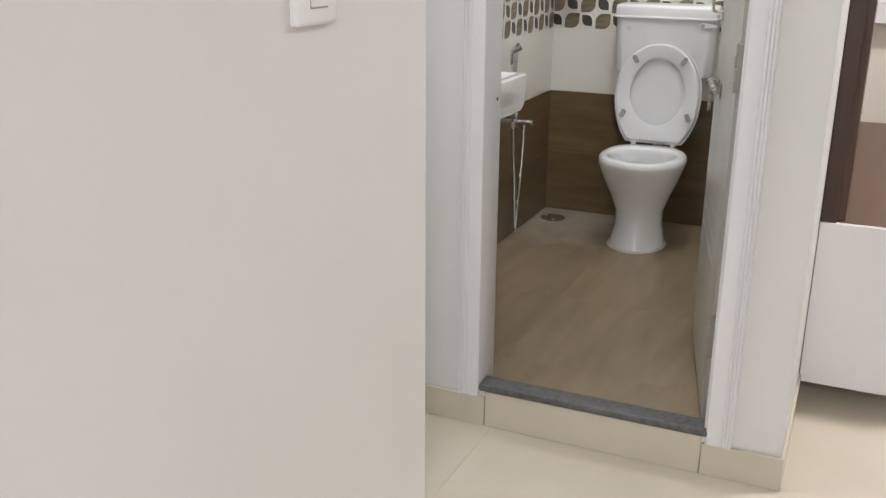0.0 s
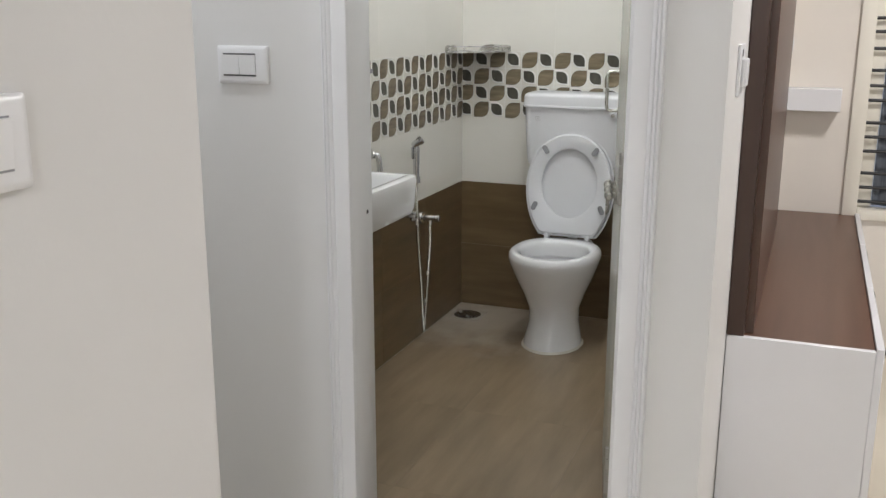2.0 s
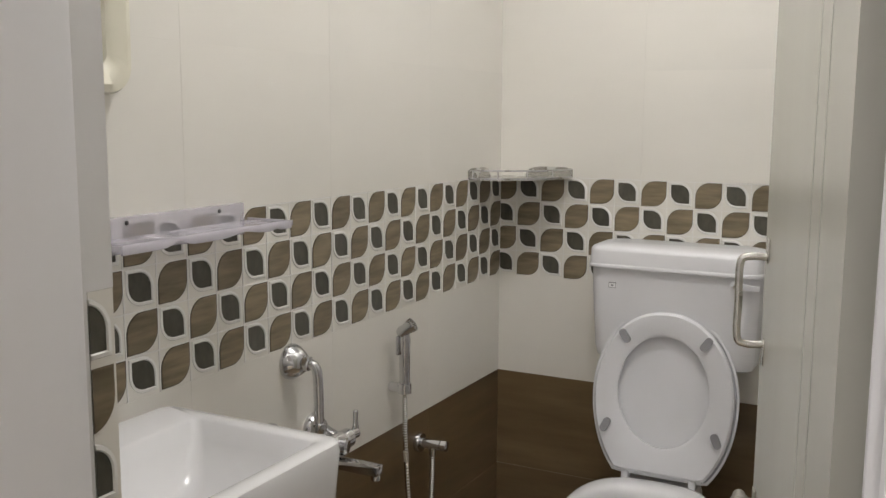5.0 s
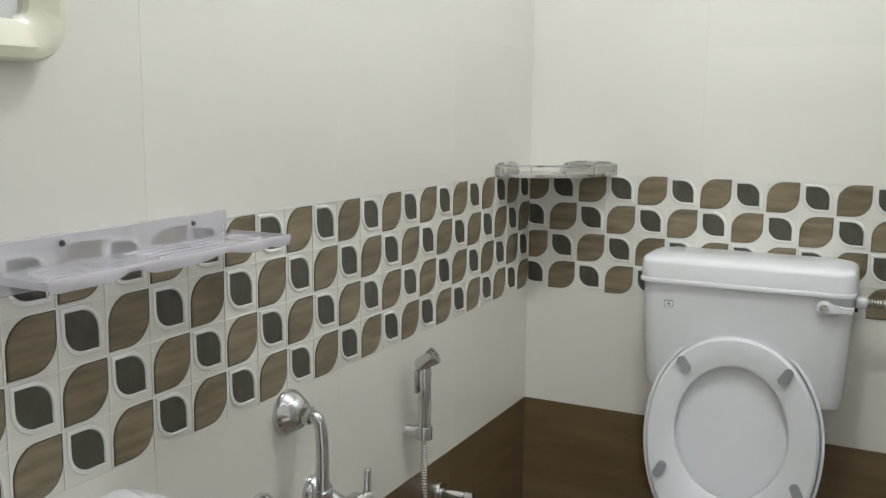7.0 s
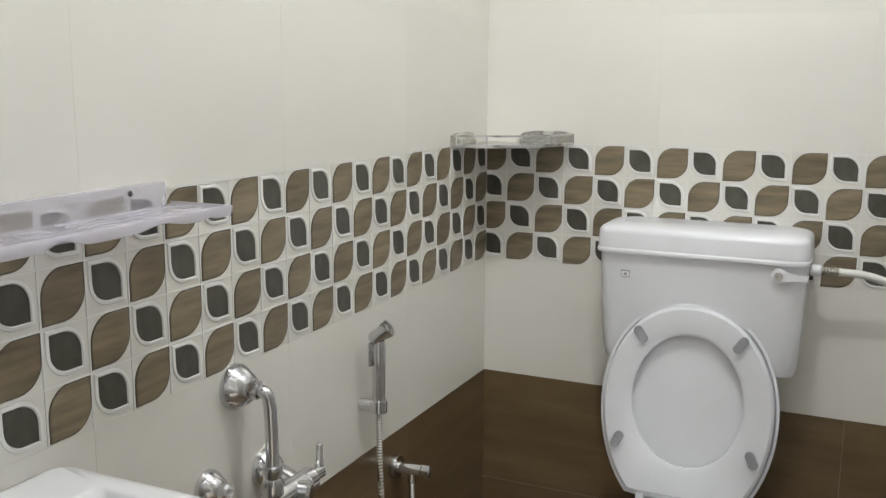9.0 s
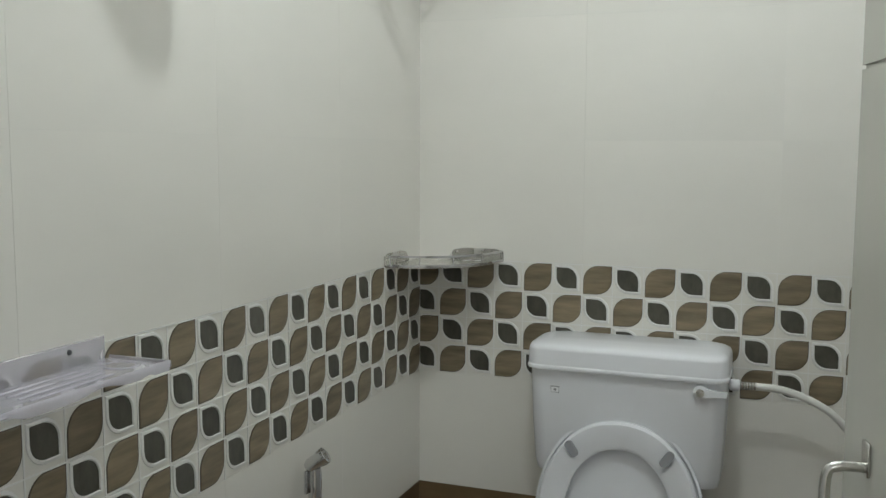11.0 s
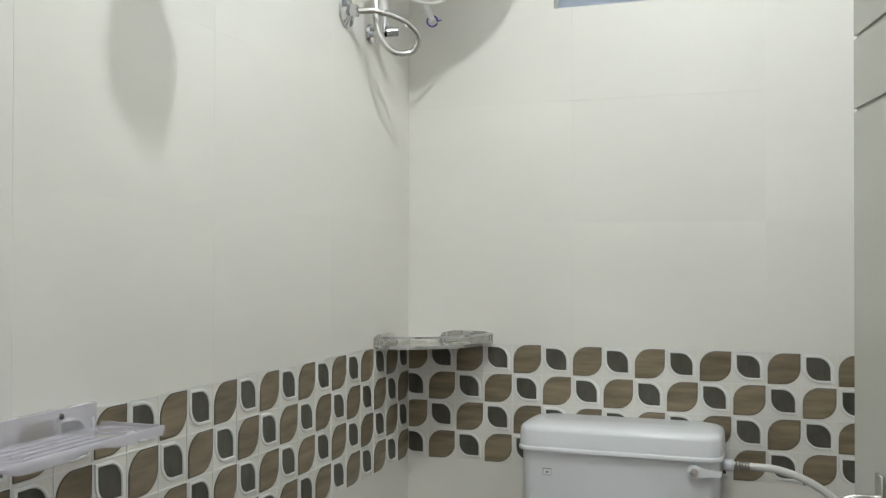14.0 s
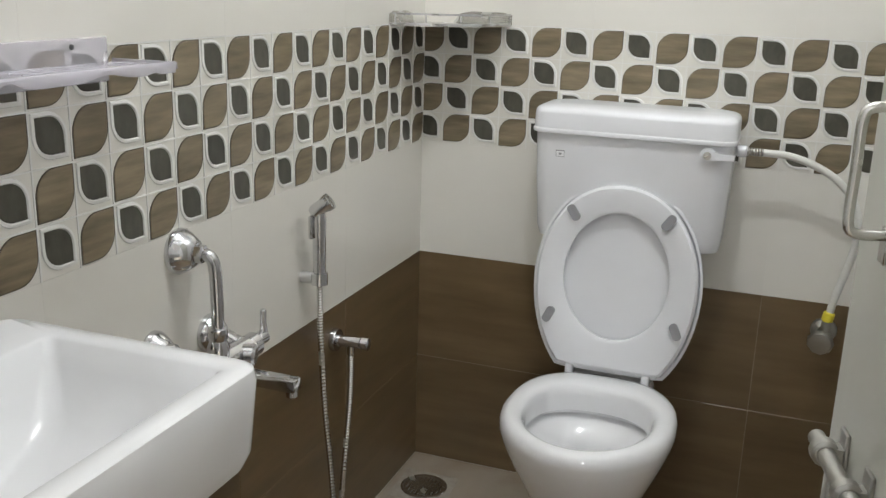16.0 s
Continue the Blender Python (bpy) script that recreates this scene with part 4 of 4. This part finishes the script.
rm = toward((-1.118, 4.293, 1.983), (-0.95, 3.86, 1.90))
tube(bm, [rm @ Vector(p) for p in ringpts], 0.0022, 8, 2)
rod(bm, rm @ Vector((0.012, 0, 0)), rm @ Vector((0.022, 0.003, 0)), 0.0018, 8)
hang("ring", bm, PURPLE, outlet, "purple plastic ring")
bm = tube(bmesh.new(), [(LEFT + 0.052, 4.14, 2.07), (-1.15, 4.18, 2.020), (-1.09, 4.22, 2.005), (-1.05, 4.25, 2.04), (-1.045, 4.26, 2.12), (-1.055, 4.24, 2.22), (-1.060, 4.19, 2.262)], 0.0035, 8, 10)
hang("thin_cable", bm, WHITEHOSE, outlet)
heater = thing("water_heater", "white cylindrical electric water heater high in the corner", "water heater", (-1.05, 4.20, 2.20))
bm = lathe(bmesh.new(), [(0.06, 0), (0.12, 0.008), (0.158, 0.035), (0.168, 0.08), (0.168, 0.46), (0.15, 0.49)], Matrix.Translation((-1.005, 4.100, 2.205)), 40)
hang("tank", bm, PLASTIC, heater)

# ---- shower head ----
shower = thing("overhead_shower", "chrome overhead shower on a wall arm", "shower", (LEFT, 3.39, 2.28))
bm = rosette(bmesh.new(), 3.412, 2.27, 0.03, deep=0.012)
tube(bm, [(LEFT + 0.01, 3.412, 2.27), (LEFT + 0.12, 3.412, 2.27), (LEFT + 0.24, 3.411, 2.262), (LEFT + 0.272, 3.410, 2.238), (LEFT + 0.282, 3.407, 2.198)], 0.010, 12, 8)
hang("arm", bm, CHROME, shower)
bm = lathe(bmesh.new(), [(0.012, 0), (0.014, 0.012), (0.038, 0.022), (0.044, 0.034), (0.045, 0.058), (0.041, 0.062)], toward((LEFT + 0.281, 3.407, 2.200), (LEFT + 0.321, 3.381, 2.145)), 28)
hang("head", bm, CHROME, shower)

# ---- lamps ----
bath_lamp = thing("bulb_lamp", "white bulb holder on the bathroom ceiling", "lamp", (BULB[0], BULB[1], TOP))
bm = lathe(bmesh.new(), [(0.03, 0), (0.045, -0.002), (0.045, -0.018), (0.024, -0.03), (0.020, -0.055)], Matrix.Translation((BULB[0], BULB[1], TOP)), 24)
hang("holder", bm, SWITCHP, bath_lamp)


# assumed fixture for each added hall lamp; all stay out of view
def ceiling_lamp(x, y, r):
    ob = thing("ceiling_lamp", "round white ceiling light, an unseen fixture added for the hall lighting", "ceiling lamp", (x, y, TOP), "hall ceiling lamps")
    b = lathe(bmesh.new(), [(r * 0.9, 0), (r + 0.02, 0), (r + 0.02, -0.03), (r, -0.032), (r * 0.98, -0.01)], Matrix.Translation((x, y, TOP)), 32)
    hang("rim", b, SWITCHP, ob)
    b = lathe(bmesh.new(), [(r * 0.5, -0.012), (r * 0.97, -0.012), (r * 0.97, -0.016), (r * 0.5, -0.017)], Matrix.Translation((x, y, TOP)), 32)
    hang("diffuser", b, LAMPGLASS, ob, "glowing diffuser disc")


ceiling_lamp(0.95, -1.9, 0.15)
ceiling_lamp(1.2, 3.2, 0.15)
ceiling_lamp(-1.25, 1.8, 0.06)


# ---- switches ----
def switch_plate(name, label, m, w, h, rockers, aside=0.0):
    ob = tagged(new(name), label, "switch")
    ob.matrix_world = m
    b = extrude(bmesh.new(), rounded(w, h, 0.004, 3), 0.008)
    ring_loft(b, [[Vector((x * f, y * f2, z)) for x, y in rounded(w, h, 0.004, 3)] for f, f2, z in ((1, 1, 0.008), (1 - 0.006 / w, 1 - 0.006 / h, 0.011), (1 - 0.02 / w, 1 - 0.02 / h, 0.012))], False, True)
    part("plate", b, SWITCHP, ob)
    rw, rh, spread = rockers[0], rockers[1], rockers[2]
    # solid block behind the rockers; the gap's shade is put into its colour
    part("surround", extrude(bmesh.new(), rounded(rw - 0.001, rh + (0.0065 if spread > 1 else 0.003), 0.0005, 2), 0.0128, Matrix.Translation((aside, 0, 0))), DARKLINE if spread > 1 else GREYRUB, ob, "dark strip standing for the shaded gap above and below the rocker")
    for k in range(spread):
        b = bmesh.new()
        cw = rw / spread
        x0 = aside - rw / 2 + cw * k
        ring_loft(b, [[Vector((x0 + 0.0007, -rh / 2, 0.010)), Vector((x0 + cw - 0.0007, -rh / 2, 0.010)), Vector((x0 + cw - 0.0007, rh / 2, 0.010)), Vector((x0 + 0.0007, rh / 2, 0.010))],
                      [Vector((x0 + 0.0007, -rh / 2 + 0.001, 0.0135)), Vector((x0 + cw - 0.0007, -rh / 2 + 0.001, 0.0135)), Vector((x0 + cw - 0.0007, rh / 2 - 0.001, 0.0165)), Vector((x0 + 0.0007, rh / 2 - 0.001, 0.0165))]])
        part("rocker", b, SWITCHP, ob)
    return ob


switch_plate("light_switch", "white single rocker switch on the near wall", Matrix.Translation((-0.447, 0.982, 1.246)) @ pose(0, 0, 0, 90, 0, 90), 0.092, 0.092, (0.040, 0.050, 1))
switch_plate("light_switch", "white double rocker switch beside the door", Matrix.Translation((-1.026, DOORWALL, 1.244)) @ pose(0, 0, 0, 90, 0, 0), 0.140, 0.090, (0.092, 0.048, 2), -0.007)
socket = thing("wall_socket", "white socket with a plugged-in adapter", "socket", (CORNER, 2.60, 1.24))
hang("plate", cube(CORNER, CORNER + 0.008, 2.545, 2.665, 1.185, 1.300, bevel=0.003), SWITCHP, socket)
hang("adapter", cube(CORNER + 0.008, CORNER + 0.021, 2.570, 2.635, 1.205, 1.268, bevel=0.004), SWITCHP, socket)
hang("socket_slot", cube(CORNER + 0.008, CORNER + 0.0085, 2.575, 2.60, 1.272, 1.288), DARKLINE, socket)

# ---- television unit ----
unit = thing("tv_unit", "low white cabinet with a brown wood top on steel legs", "cabinet", (0.3, 3.8, HALL))
UX0, UX1, UY0, UY1, UZ0, UZ1 = CORNER + 0.002, 0.500, 2.868, 4.712, 0.004, 0.500
hang("carcass", cube(UX0, UX1 - 0.022, UY0, UY1, UZ0, UZ1, bevel=0.002, seg=1), LAMINATE, unit)
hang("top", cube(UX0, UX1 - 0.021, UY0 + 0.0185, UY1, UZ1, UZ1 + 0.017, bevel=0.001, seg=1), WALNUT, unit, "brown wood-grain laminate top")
hang("side_panel", cube(UX0, UX1 - 0.0205, UY0 - 0.001, UY0 + 0.018, UZ0 - 0.001, UZ1 + 0.018, bevel=0.0015, seg=1), LAMINATE, unit)
for k in range(3):
    y0 = UY0 + (UY1 - UY0) / 3 * k
    y1 = y0 + (UY1 - UY0) / 3
    d = hang("drawer_front", cube(UX1 - 0.020, UX1, y0 + 0.0015, y1 - 0.0015, UZ0, UZ1 + 0.026, bevel=0.002, seg=1), LAMINATE, unit)
    ym = (y0 + y1) / 2
    hang("handle", tube(bmesh.new(), [(UX1, ym - 0.055, 0.42), (UX1 + 0.022, ym - 0.045, 0.42), (UX1 + 0.026, ym, 0.42), (UX1 + 0.022, ym + 0.045, 0.42), (UX1, ym + 0.055, 0.42)], 0.005, 10, 6), STEEL, d, "arched steel handle")
for lx in (UX0 + 0.06, UX1 - 0.085):
    for ly in (UY0 + 0.06, (UY0 + UY1) / 2, UY1 - 0.06)[lx < UX0 + 0.1:]:
        hang("leg", lathe(bmesh.new(), [(0.024, 0), (0.026, 0.004), (0.021, 0.012), (0.019, 0.02), (0.019, 0.074)], Matrix.Translation((lx, ly, HALL)), 18), CHROME, unit, "short chrome leg")
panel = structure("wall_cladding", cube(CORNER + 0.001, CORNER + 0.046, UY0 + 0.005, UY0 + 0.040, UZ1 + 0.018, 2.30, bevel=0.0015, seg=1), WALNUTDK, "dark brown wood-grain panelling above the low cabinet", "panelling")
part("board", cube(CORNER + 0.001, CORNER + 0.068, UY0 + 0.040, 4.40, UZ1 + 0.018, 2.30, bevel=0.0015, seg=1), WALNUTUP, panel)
wallbox = thing("wall_shelf", "white box shelf on the living room wall", "shelf", (0.25, FAR, 0.96))
hang("shelf_body", cube(CORNER + 0.002, 0.378, FAR - 0.10, FAR - 0.001, 0.965, 1.060, bevel=0.003, seg=1), LAMINATE, wallbox)

# shallow pilaster in the corner of the living room, with its switch
structure("wall_pilaster", cube(CORNER, 0.155, FAR - 0.06, FAR, HALL, TOP, bevel=0.002, seg=1), FARPAINT, "narrow pinkish white pilaster in the room corner", "wall")
switch_plate("light_switch", "small white switch on the corner pilaster", Matrix.Translation((0.155, FAR - 0.028, 1.235)) @ pose(0, 0, 0, 90, 0, 90), 0.046, 0.085, (0.024, 0.044, 1))

# far window with grille
win2 = structure("window_2", cube(FWX0, FWX0 + 0.060, FAR - 0.02, FAR + 0.07, FWZ0, FWZ1, bevel=0.004), UPVC, "cream window frame with black iron grille bars", "window")
for b in ((FWX1 - 0.06, FWX1, FWZ0, FWZ1), (FWX0 + 0.061, FWX1 - 0.061, FWZ0, FWZ0 + 0.045), (FWX0 + 0.061, FWX1 - 0.061, FWZ1 - 0.06, FWZ1)):
    part("window_frame", cube(b[0], b[1], FAR - 0.02, FAR + 0.07, b[2], b[3], bevel=0.004), UPVC, win2)
zbars = [0.575, 0.637, 0.699, 0.794, 0.855, 0.915, 1.010, 1.071, 1.135, 1.225, 1.294, 1.349, 1.45, 1.51, 1.57, 1.67, 1.73, 1.79]
for z in zbars:
    part("grille_bar", rod(bmesh.new(), (FWX0 + 0.05, FAR + 0.02, z), (FWX1 - 0.05, FAR + 0.02, z), 0.007, 8), BLACKIRON, win2)
part("window_sash", cube(FWX0 + 0.06, FWX0 + 0.115, FAR + 0.045, FAR + 0.068, FWZ0 + 0.04, FWZ1 - 0.05, bevel=0.003), UPVC, win2)
bm = bmesh.new()
nc = 60
ring_loft(bm, [[Vector((FWX0 + 0.12 + (FWX1 - FWX0 - 0.2) * k / nc, FAR + 0.085 + 0.008 * math.sin(k * 1.3), z)) for k in range(nc + 1)] + [Vector((FWX0 + 0.12 + (FWX1 - FWX0 - 0.2) * k / nc, FAR + 0.088 + 0.008 * math.sin(k * 1.3), z)) for k in range(nc, -1, -1)] for z in (FWZ0 + 0.05, FWZ1 - 0.06)])
tagged(part("net_curtain", bm, CURTAIN), "dark blue-grey net behind the window grille", "net screen")

# distance beyond the openings
structure("backdrop", cube(-3.0, 5.0, 5.6, 5.62, -1.0, 4.0), DUSKGLOW, "dim blue dusk outside the windows", "sky", False)


# ---- tiles, piece by piece ----
def tile_mesh(w, h, mat, name, t=0.008, gap=0.00014, edge=0.00014):
    b = box(bmesh.new(), gap, w - gap, gap, h - gap, 0, t)
    top_edges = [e for e in b.edges if all(v.co.z > t - 1e-6 for v in e.verts)]
    bmesh.ops.bevel(b, geom=top_edges, offset=edge, segments=1, affect="EDGES")
    return mesh_of(b, name, mat, False)


# local x to the right, y up, z out of the wall, as seen from inside the room
ON_LEFT = Matrix.Translation((LEFT - 0.008, BACK, 0)) @ pose(0, 0, 0, 90, 0, 90)
OFFCUT = 0.02
ON_BACK = Matrix.Translation((LEFT - OFFCUT, BACK + 0.008, 0)) @ pose(0, 0, 0, 90, 0, 0)
TW, TH, CELL = 0.45, 0.30, 0.075
shared = {}


def piece(name, me, m, parent):
    ob = new(name, me)
    ob.parent = parent
    ob.matrix_local = m
    return ob


def shared_tile(w, h, mat):
    key = (round(w, 3), round(h, 4), mat.name)
    if key not in shared:
        shared[key] = tile_mesh(w, h, mat, "tile", 0.008, 0.0008, 0.0006) if mat == DARKTILE else tile_mesh(w, h, mat, "tile")
    return shared[key]


def leaf_outline(w, sharp, n=7, r=0.62):
    """A square leaf: two opposite corners sharp, the other two swept round. sharp: 'rising' keeps lower left and upper right."""
    h = w / 2
    R0 = w * r
    pts = []
    corners = ((-h, -h), (h, -h), (h, h), (-h, h))
    keep = (0, 2) if sharp == "rising" else (1, 3)
    for i, (cx, cy) in enumerate(corners):
        if i in keep:
            pts.append((cx, cy))
        else:
            ox, oy = cx - math.copysign(R0, cx), cy - math.copysign(R0, cy)
            a0 = {0: 180, 1: 270, 2: 0, 3: 90}[i]
            for k in range(n + 1):
                a = radians(a0 + 90 * k / n)
                pts.append((ox + R0 * math.cos(a), oy + R0 * math.sin(a)))
    return pts


def dome(outline, z0, z1, inset):
    return [[Vector((x, y, z0)) for x, y in outline], [Vector((x, y, (z0 + z1) / 2 + 0.0003)) for x, y in outline], [Vector((x * inset, y * inset, z1)) for x, y in outline]]


LEAF_A = mesh_of(ring_loft(bmesh.new(), dome(leaf_outline(0.0672, "rising", r=0.52), 0, 0.0016, 0.95)), "brown_leaf", LEAFBROWN, False)
LEAF_B = mesh_of(ring_loft(bmesh.new(), dome(leaf_outline(0.0502, "falling", r=0.54), 0, 0.0014, 0.95)), "grey_leaf", LEAFGREY, False)
bm = bmesh.new()
o1, o2 = leaf_outline(0.0640, "falling", r=0.54), leaf_outline(0.0512, "falling", r=0.54)
flat_ring(bm, [(o1, 0), (scaled_outline(o1, 0.97, 0), 0.0022), (scaled_outline(o2, 1.05, 0), 0.0028), (o2, 0.0012), (o2, 0)], Matrix.Identity(4))
RIM_B = mesh_of(bm, "leaf_rim", LEAFWHITE, False)
# dark outline of the brown leaf, with its edge shade in the colour
bm = bmesh.new()
o3, o4 = leaf_outline(0.0706, "rising", r=0.52), leaf_outline(0.0674, "rising", r=0.52)
flat_ring(bm, [(o3, 0), (scaled_outline(o3, 0.992, 0), 0.0012), (scaled_outline(o4, 1.002, 0), 0.0014), (o4, 0.0008), (o4, 0)], Matrix.Identity(4))
RIM_A = mesh_of(bm, "leaf_rim", LEAFEDGE, False)
bm = bmesh.new()
box(bm, -0.0375, 0.0353, 0.0353, 0.0375, 0, 0.0015)
box(bm, 0.0353, 0.0375, -0.0375, 0.0375, 0, 0.0015)
CELL_LINE = mesh_of(bm, "cell_line", LEAFWHITE, False)


def clad(wall, m, u0, u1, side):
    """Rows of tiles from the floor up: two brown, one ivory, the leaf band, three ivory. u runs right from the back corner."""
    cols = []
    if side == "left":
        u = 0.0
        while u - TW > u0 - 1e-6:
            cols.append((u - TW, u))
            u -= TW
        if u - u0 > 0.01:
            cols.append((u0, u))
    else:
        u = 0.0
        while u + TW < u1 + 1e-6:
            cols.append((u, u + TW))
            u += TW
        if u1 - u > 0.01:
            cols.append((u, u1))
    for row in range(7):
        mat = DARKTILE if row < 2 else IVORY
        for a, b in cols:
            z = row * TH
            if side == "back" and row == 6:
                n0, n1 = WX0 - LEFT + OFFCUT, WX1 - LEFT + OFFCUT
                if a < n0 < b or a < n1 < b:
                    g, w = 0.0004, b - a
                    if a < n0 < b:
                        o = [(g, g), (w - g, g), (w - g, 0.230), (n0 - a, 0.230), (n0 - a, TH - g), (g, TH - g)]
                    else:
                        o = [(g, g), (w - g, g), (w - g, TH - g), (n1 - a, TH - g), (n1 - a, 0.230), (g, 0.230)]
                    piece("tile", mesh_of(extrude(bmesh.new(), o, 0.008), "notched_tile", mat, False), m @ Matrix.Translation((a, z, 0)), wall)
                    continue
            close = 0.0006 if row == 5 else 0.0
            t = piece("tile", shared_tile(b - a, TH + close, mat), m @ Matrix.Translation((a, z - close / 2, 0)), wall)
            if row != 3:
                continue
            for i in range(int((b - a) / CELL + 1e-6)):
                for r in range(4):
                    uc = b - CELL * (i + 0.5) if side == "left" else a + CELL * (i + 0.5)
                    n = round((-uc if side == "left" else uc) / CELL - 0.5)
                    brown = (n + r) % 2 == (1 if side == "left" else 0)
                    at = Matrix.Translation((uc - a, TH - CELL * (r + 0.5), 0.008))
                    if brown:
                        piece("leaf_inlay", LEAF_A, at, t)
                        piece("leaf_rim", RIM_A, at, t)
                    else:
                        piece("leaf_inlay", LEAF_B, at @ Matrix.Translation((-0.002, 0.002, 0)), t)
                        piece("leaf_rim", RIM_B, at @ Matrix.Translation((-0.002, 0.002, 0)), t)
                    piece("cell_line", CELL_LINE, at, t)


part("joint_filling", cube(LEFT - PROUD, LEFT - 0.0007, 2.46, BACK, 0.0, 0.599), BROWNGROUT, wall_left, "pale brown tile joints")
part("joint_filling", cube(LEFT, 0.0, BACK + 0.0007, BACK + PROUD, 0.0, 0.599), BROWNGROUT, wall_back, "pale brown tile joints")
clad(wall_left, ON_LEFT, -(BACK - 2.452), 0.0, "left")
clad(wall_back, ON_BACK, 0.0, -LEFT + OFFCUT, "back")

# narrow offcuts on the reveal behind the door frame
ON_REVEAL = Matrix.Translation((REVEAL_X - 0.008, INNER - 0.0335, 0)) @ pose(0, 0, 0, 90, 0, 90)
REVEAL = 0.033


def cut_to(me, x_low, mat, name):
    """The right-hand strip of a leaf, from x_low on."""
    b = bmesh.new()
    b.from_mesh(me)
    bmesh.ops.bisect_plane(b, geom=b.verts[:] + b.edges[:] + b.faces[:], plane_co=(x_low, 0, 0), plane_no=(1, 0, 0), clear_inner=True)
    return mesh_of(b, name, mat, False)


CUT_A, CUT_B, CUT_R = (cut_to(me, CELL / 2 - REVEAL, mat, n) for me, mat, n in ((LEAF_A, LEAFBROWN, "leaf_inlay"), (LEAF_B, LEAFGREY, "leaf_inlay"), (RIM_B, LEAFWHITE, "leaf_rim")))
for row in range(4):
    t = piece("tile", shared_tile(REVEAL, TH, DARKTILE if row < 2 else IVORY), ON_REVEAL @ Matrix.Translation((0, row * TH, 0)), wall_door)
    if row == 3:
        for r in range(4):
            at = Matrix.Translation((REVEAL - CELL / 2, TH - CELL * (r + 0.5), 0.008))
            if r % 2:
                piece("leaf_inlay", CUT_A, at, t)
            else:
                piece("leaf_inlay", CUT_B, at, t)
                piece("leaf_rim", CUT_R, at, t)

# floor tiles
floor_b = bpy.data.objects["floor_bathroom"]
FT = 0.60
bf = {}
for iy in range(4):
    for ix in range(3):
        x0, x1 = max(LEFT, LEFT + 0.45 * ix), min(0.0, LEFT + 0.45 * (ix + 1))
        y0, y1 = max(2.426, BACK - FT * (iy + 1)), BACK - FT * iy
        key = (round(x1 - x0, 3), round(y1 - y0, 3))
        if key not in bf:
            bf[key] = tile_mesh(key[0], key[1], BATHFLOOR, "floor_tile", 0.006, 0.00025, 0.0001)
        piece("floor_tile", bf[key], Matrix.Translation((x0, y0, -0.006)), floor_b)
floor_h = bpy.data.objects["floor_hall"]
HT = 0.80
ht = tile_mesh(HT, HT, HALLFLOOR, "hall_tile", 0.006, 0.0003)
for ix in range(7):
    for iy in range(9):
        x0, y0 = -2.3 + HT * ix, 2.318 - HT * (iy - 3)
        if x0 < 0.0 and y0 > 2.2:
            continue
        if x0 + HT < -1.6 and y0 < 0.2 or y0 + HT < -2.2 or y0 > 4.7:
            continue
        piece("floor_tile", ht, Matrix.Translation((x0, y0, HALL - 0.006)), floor_h)
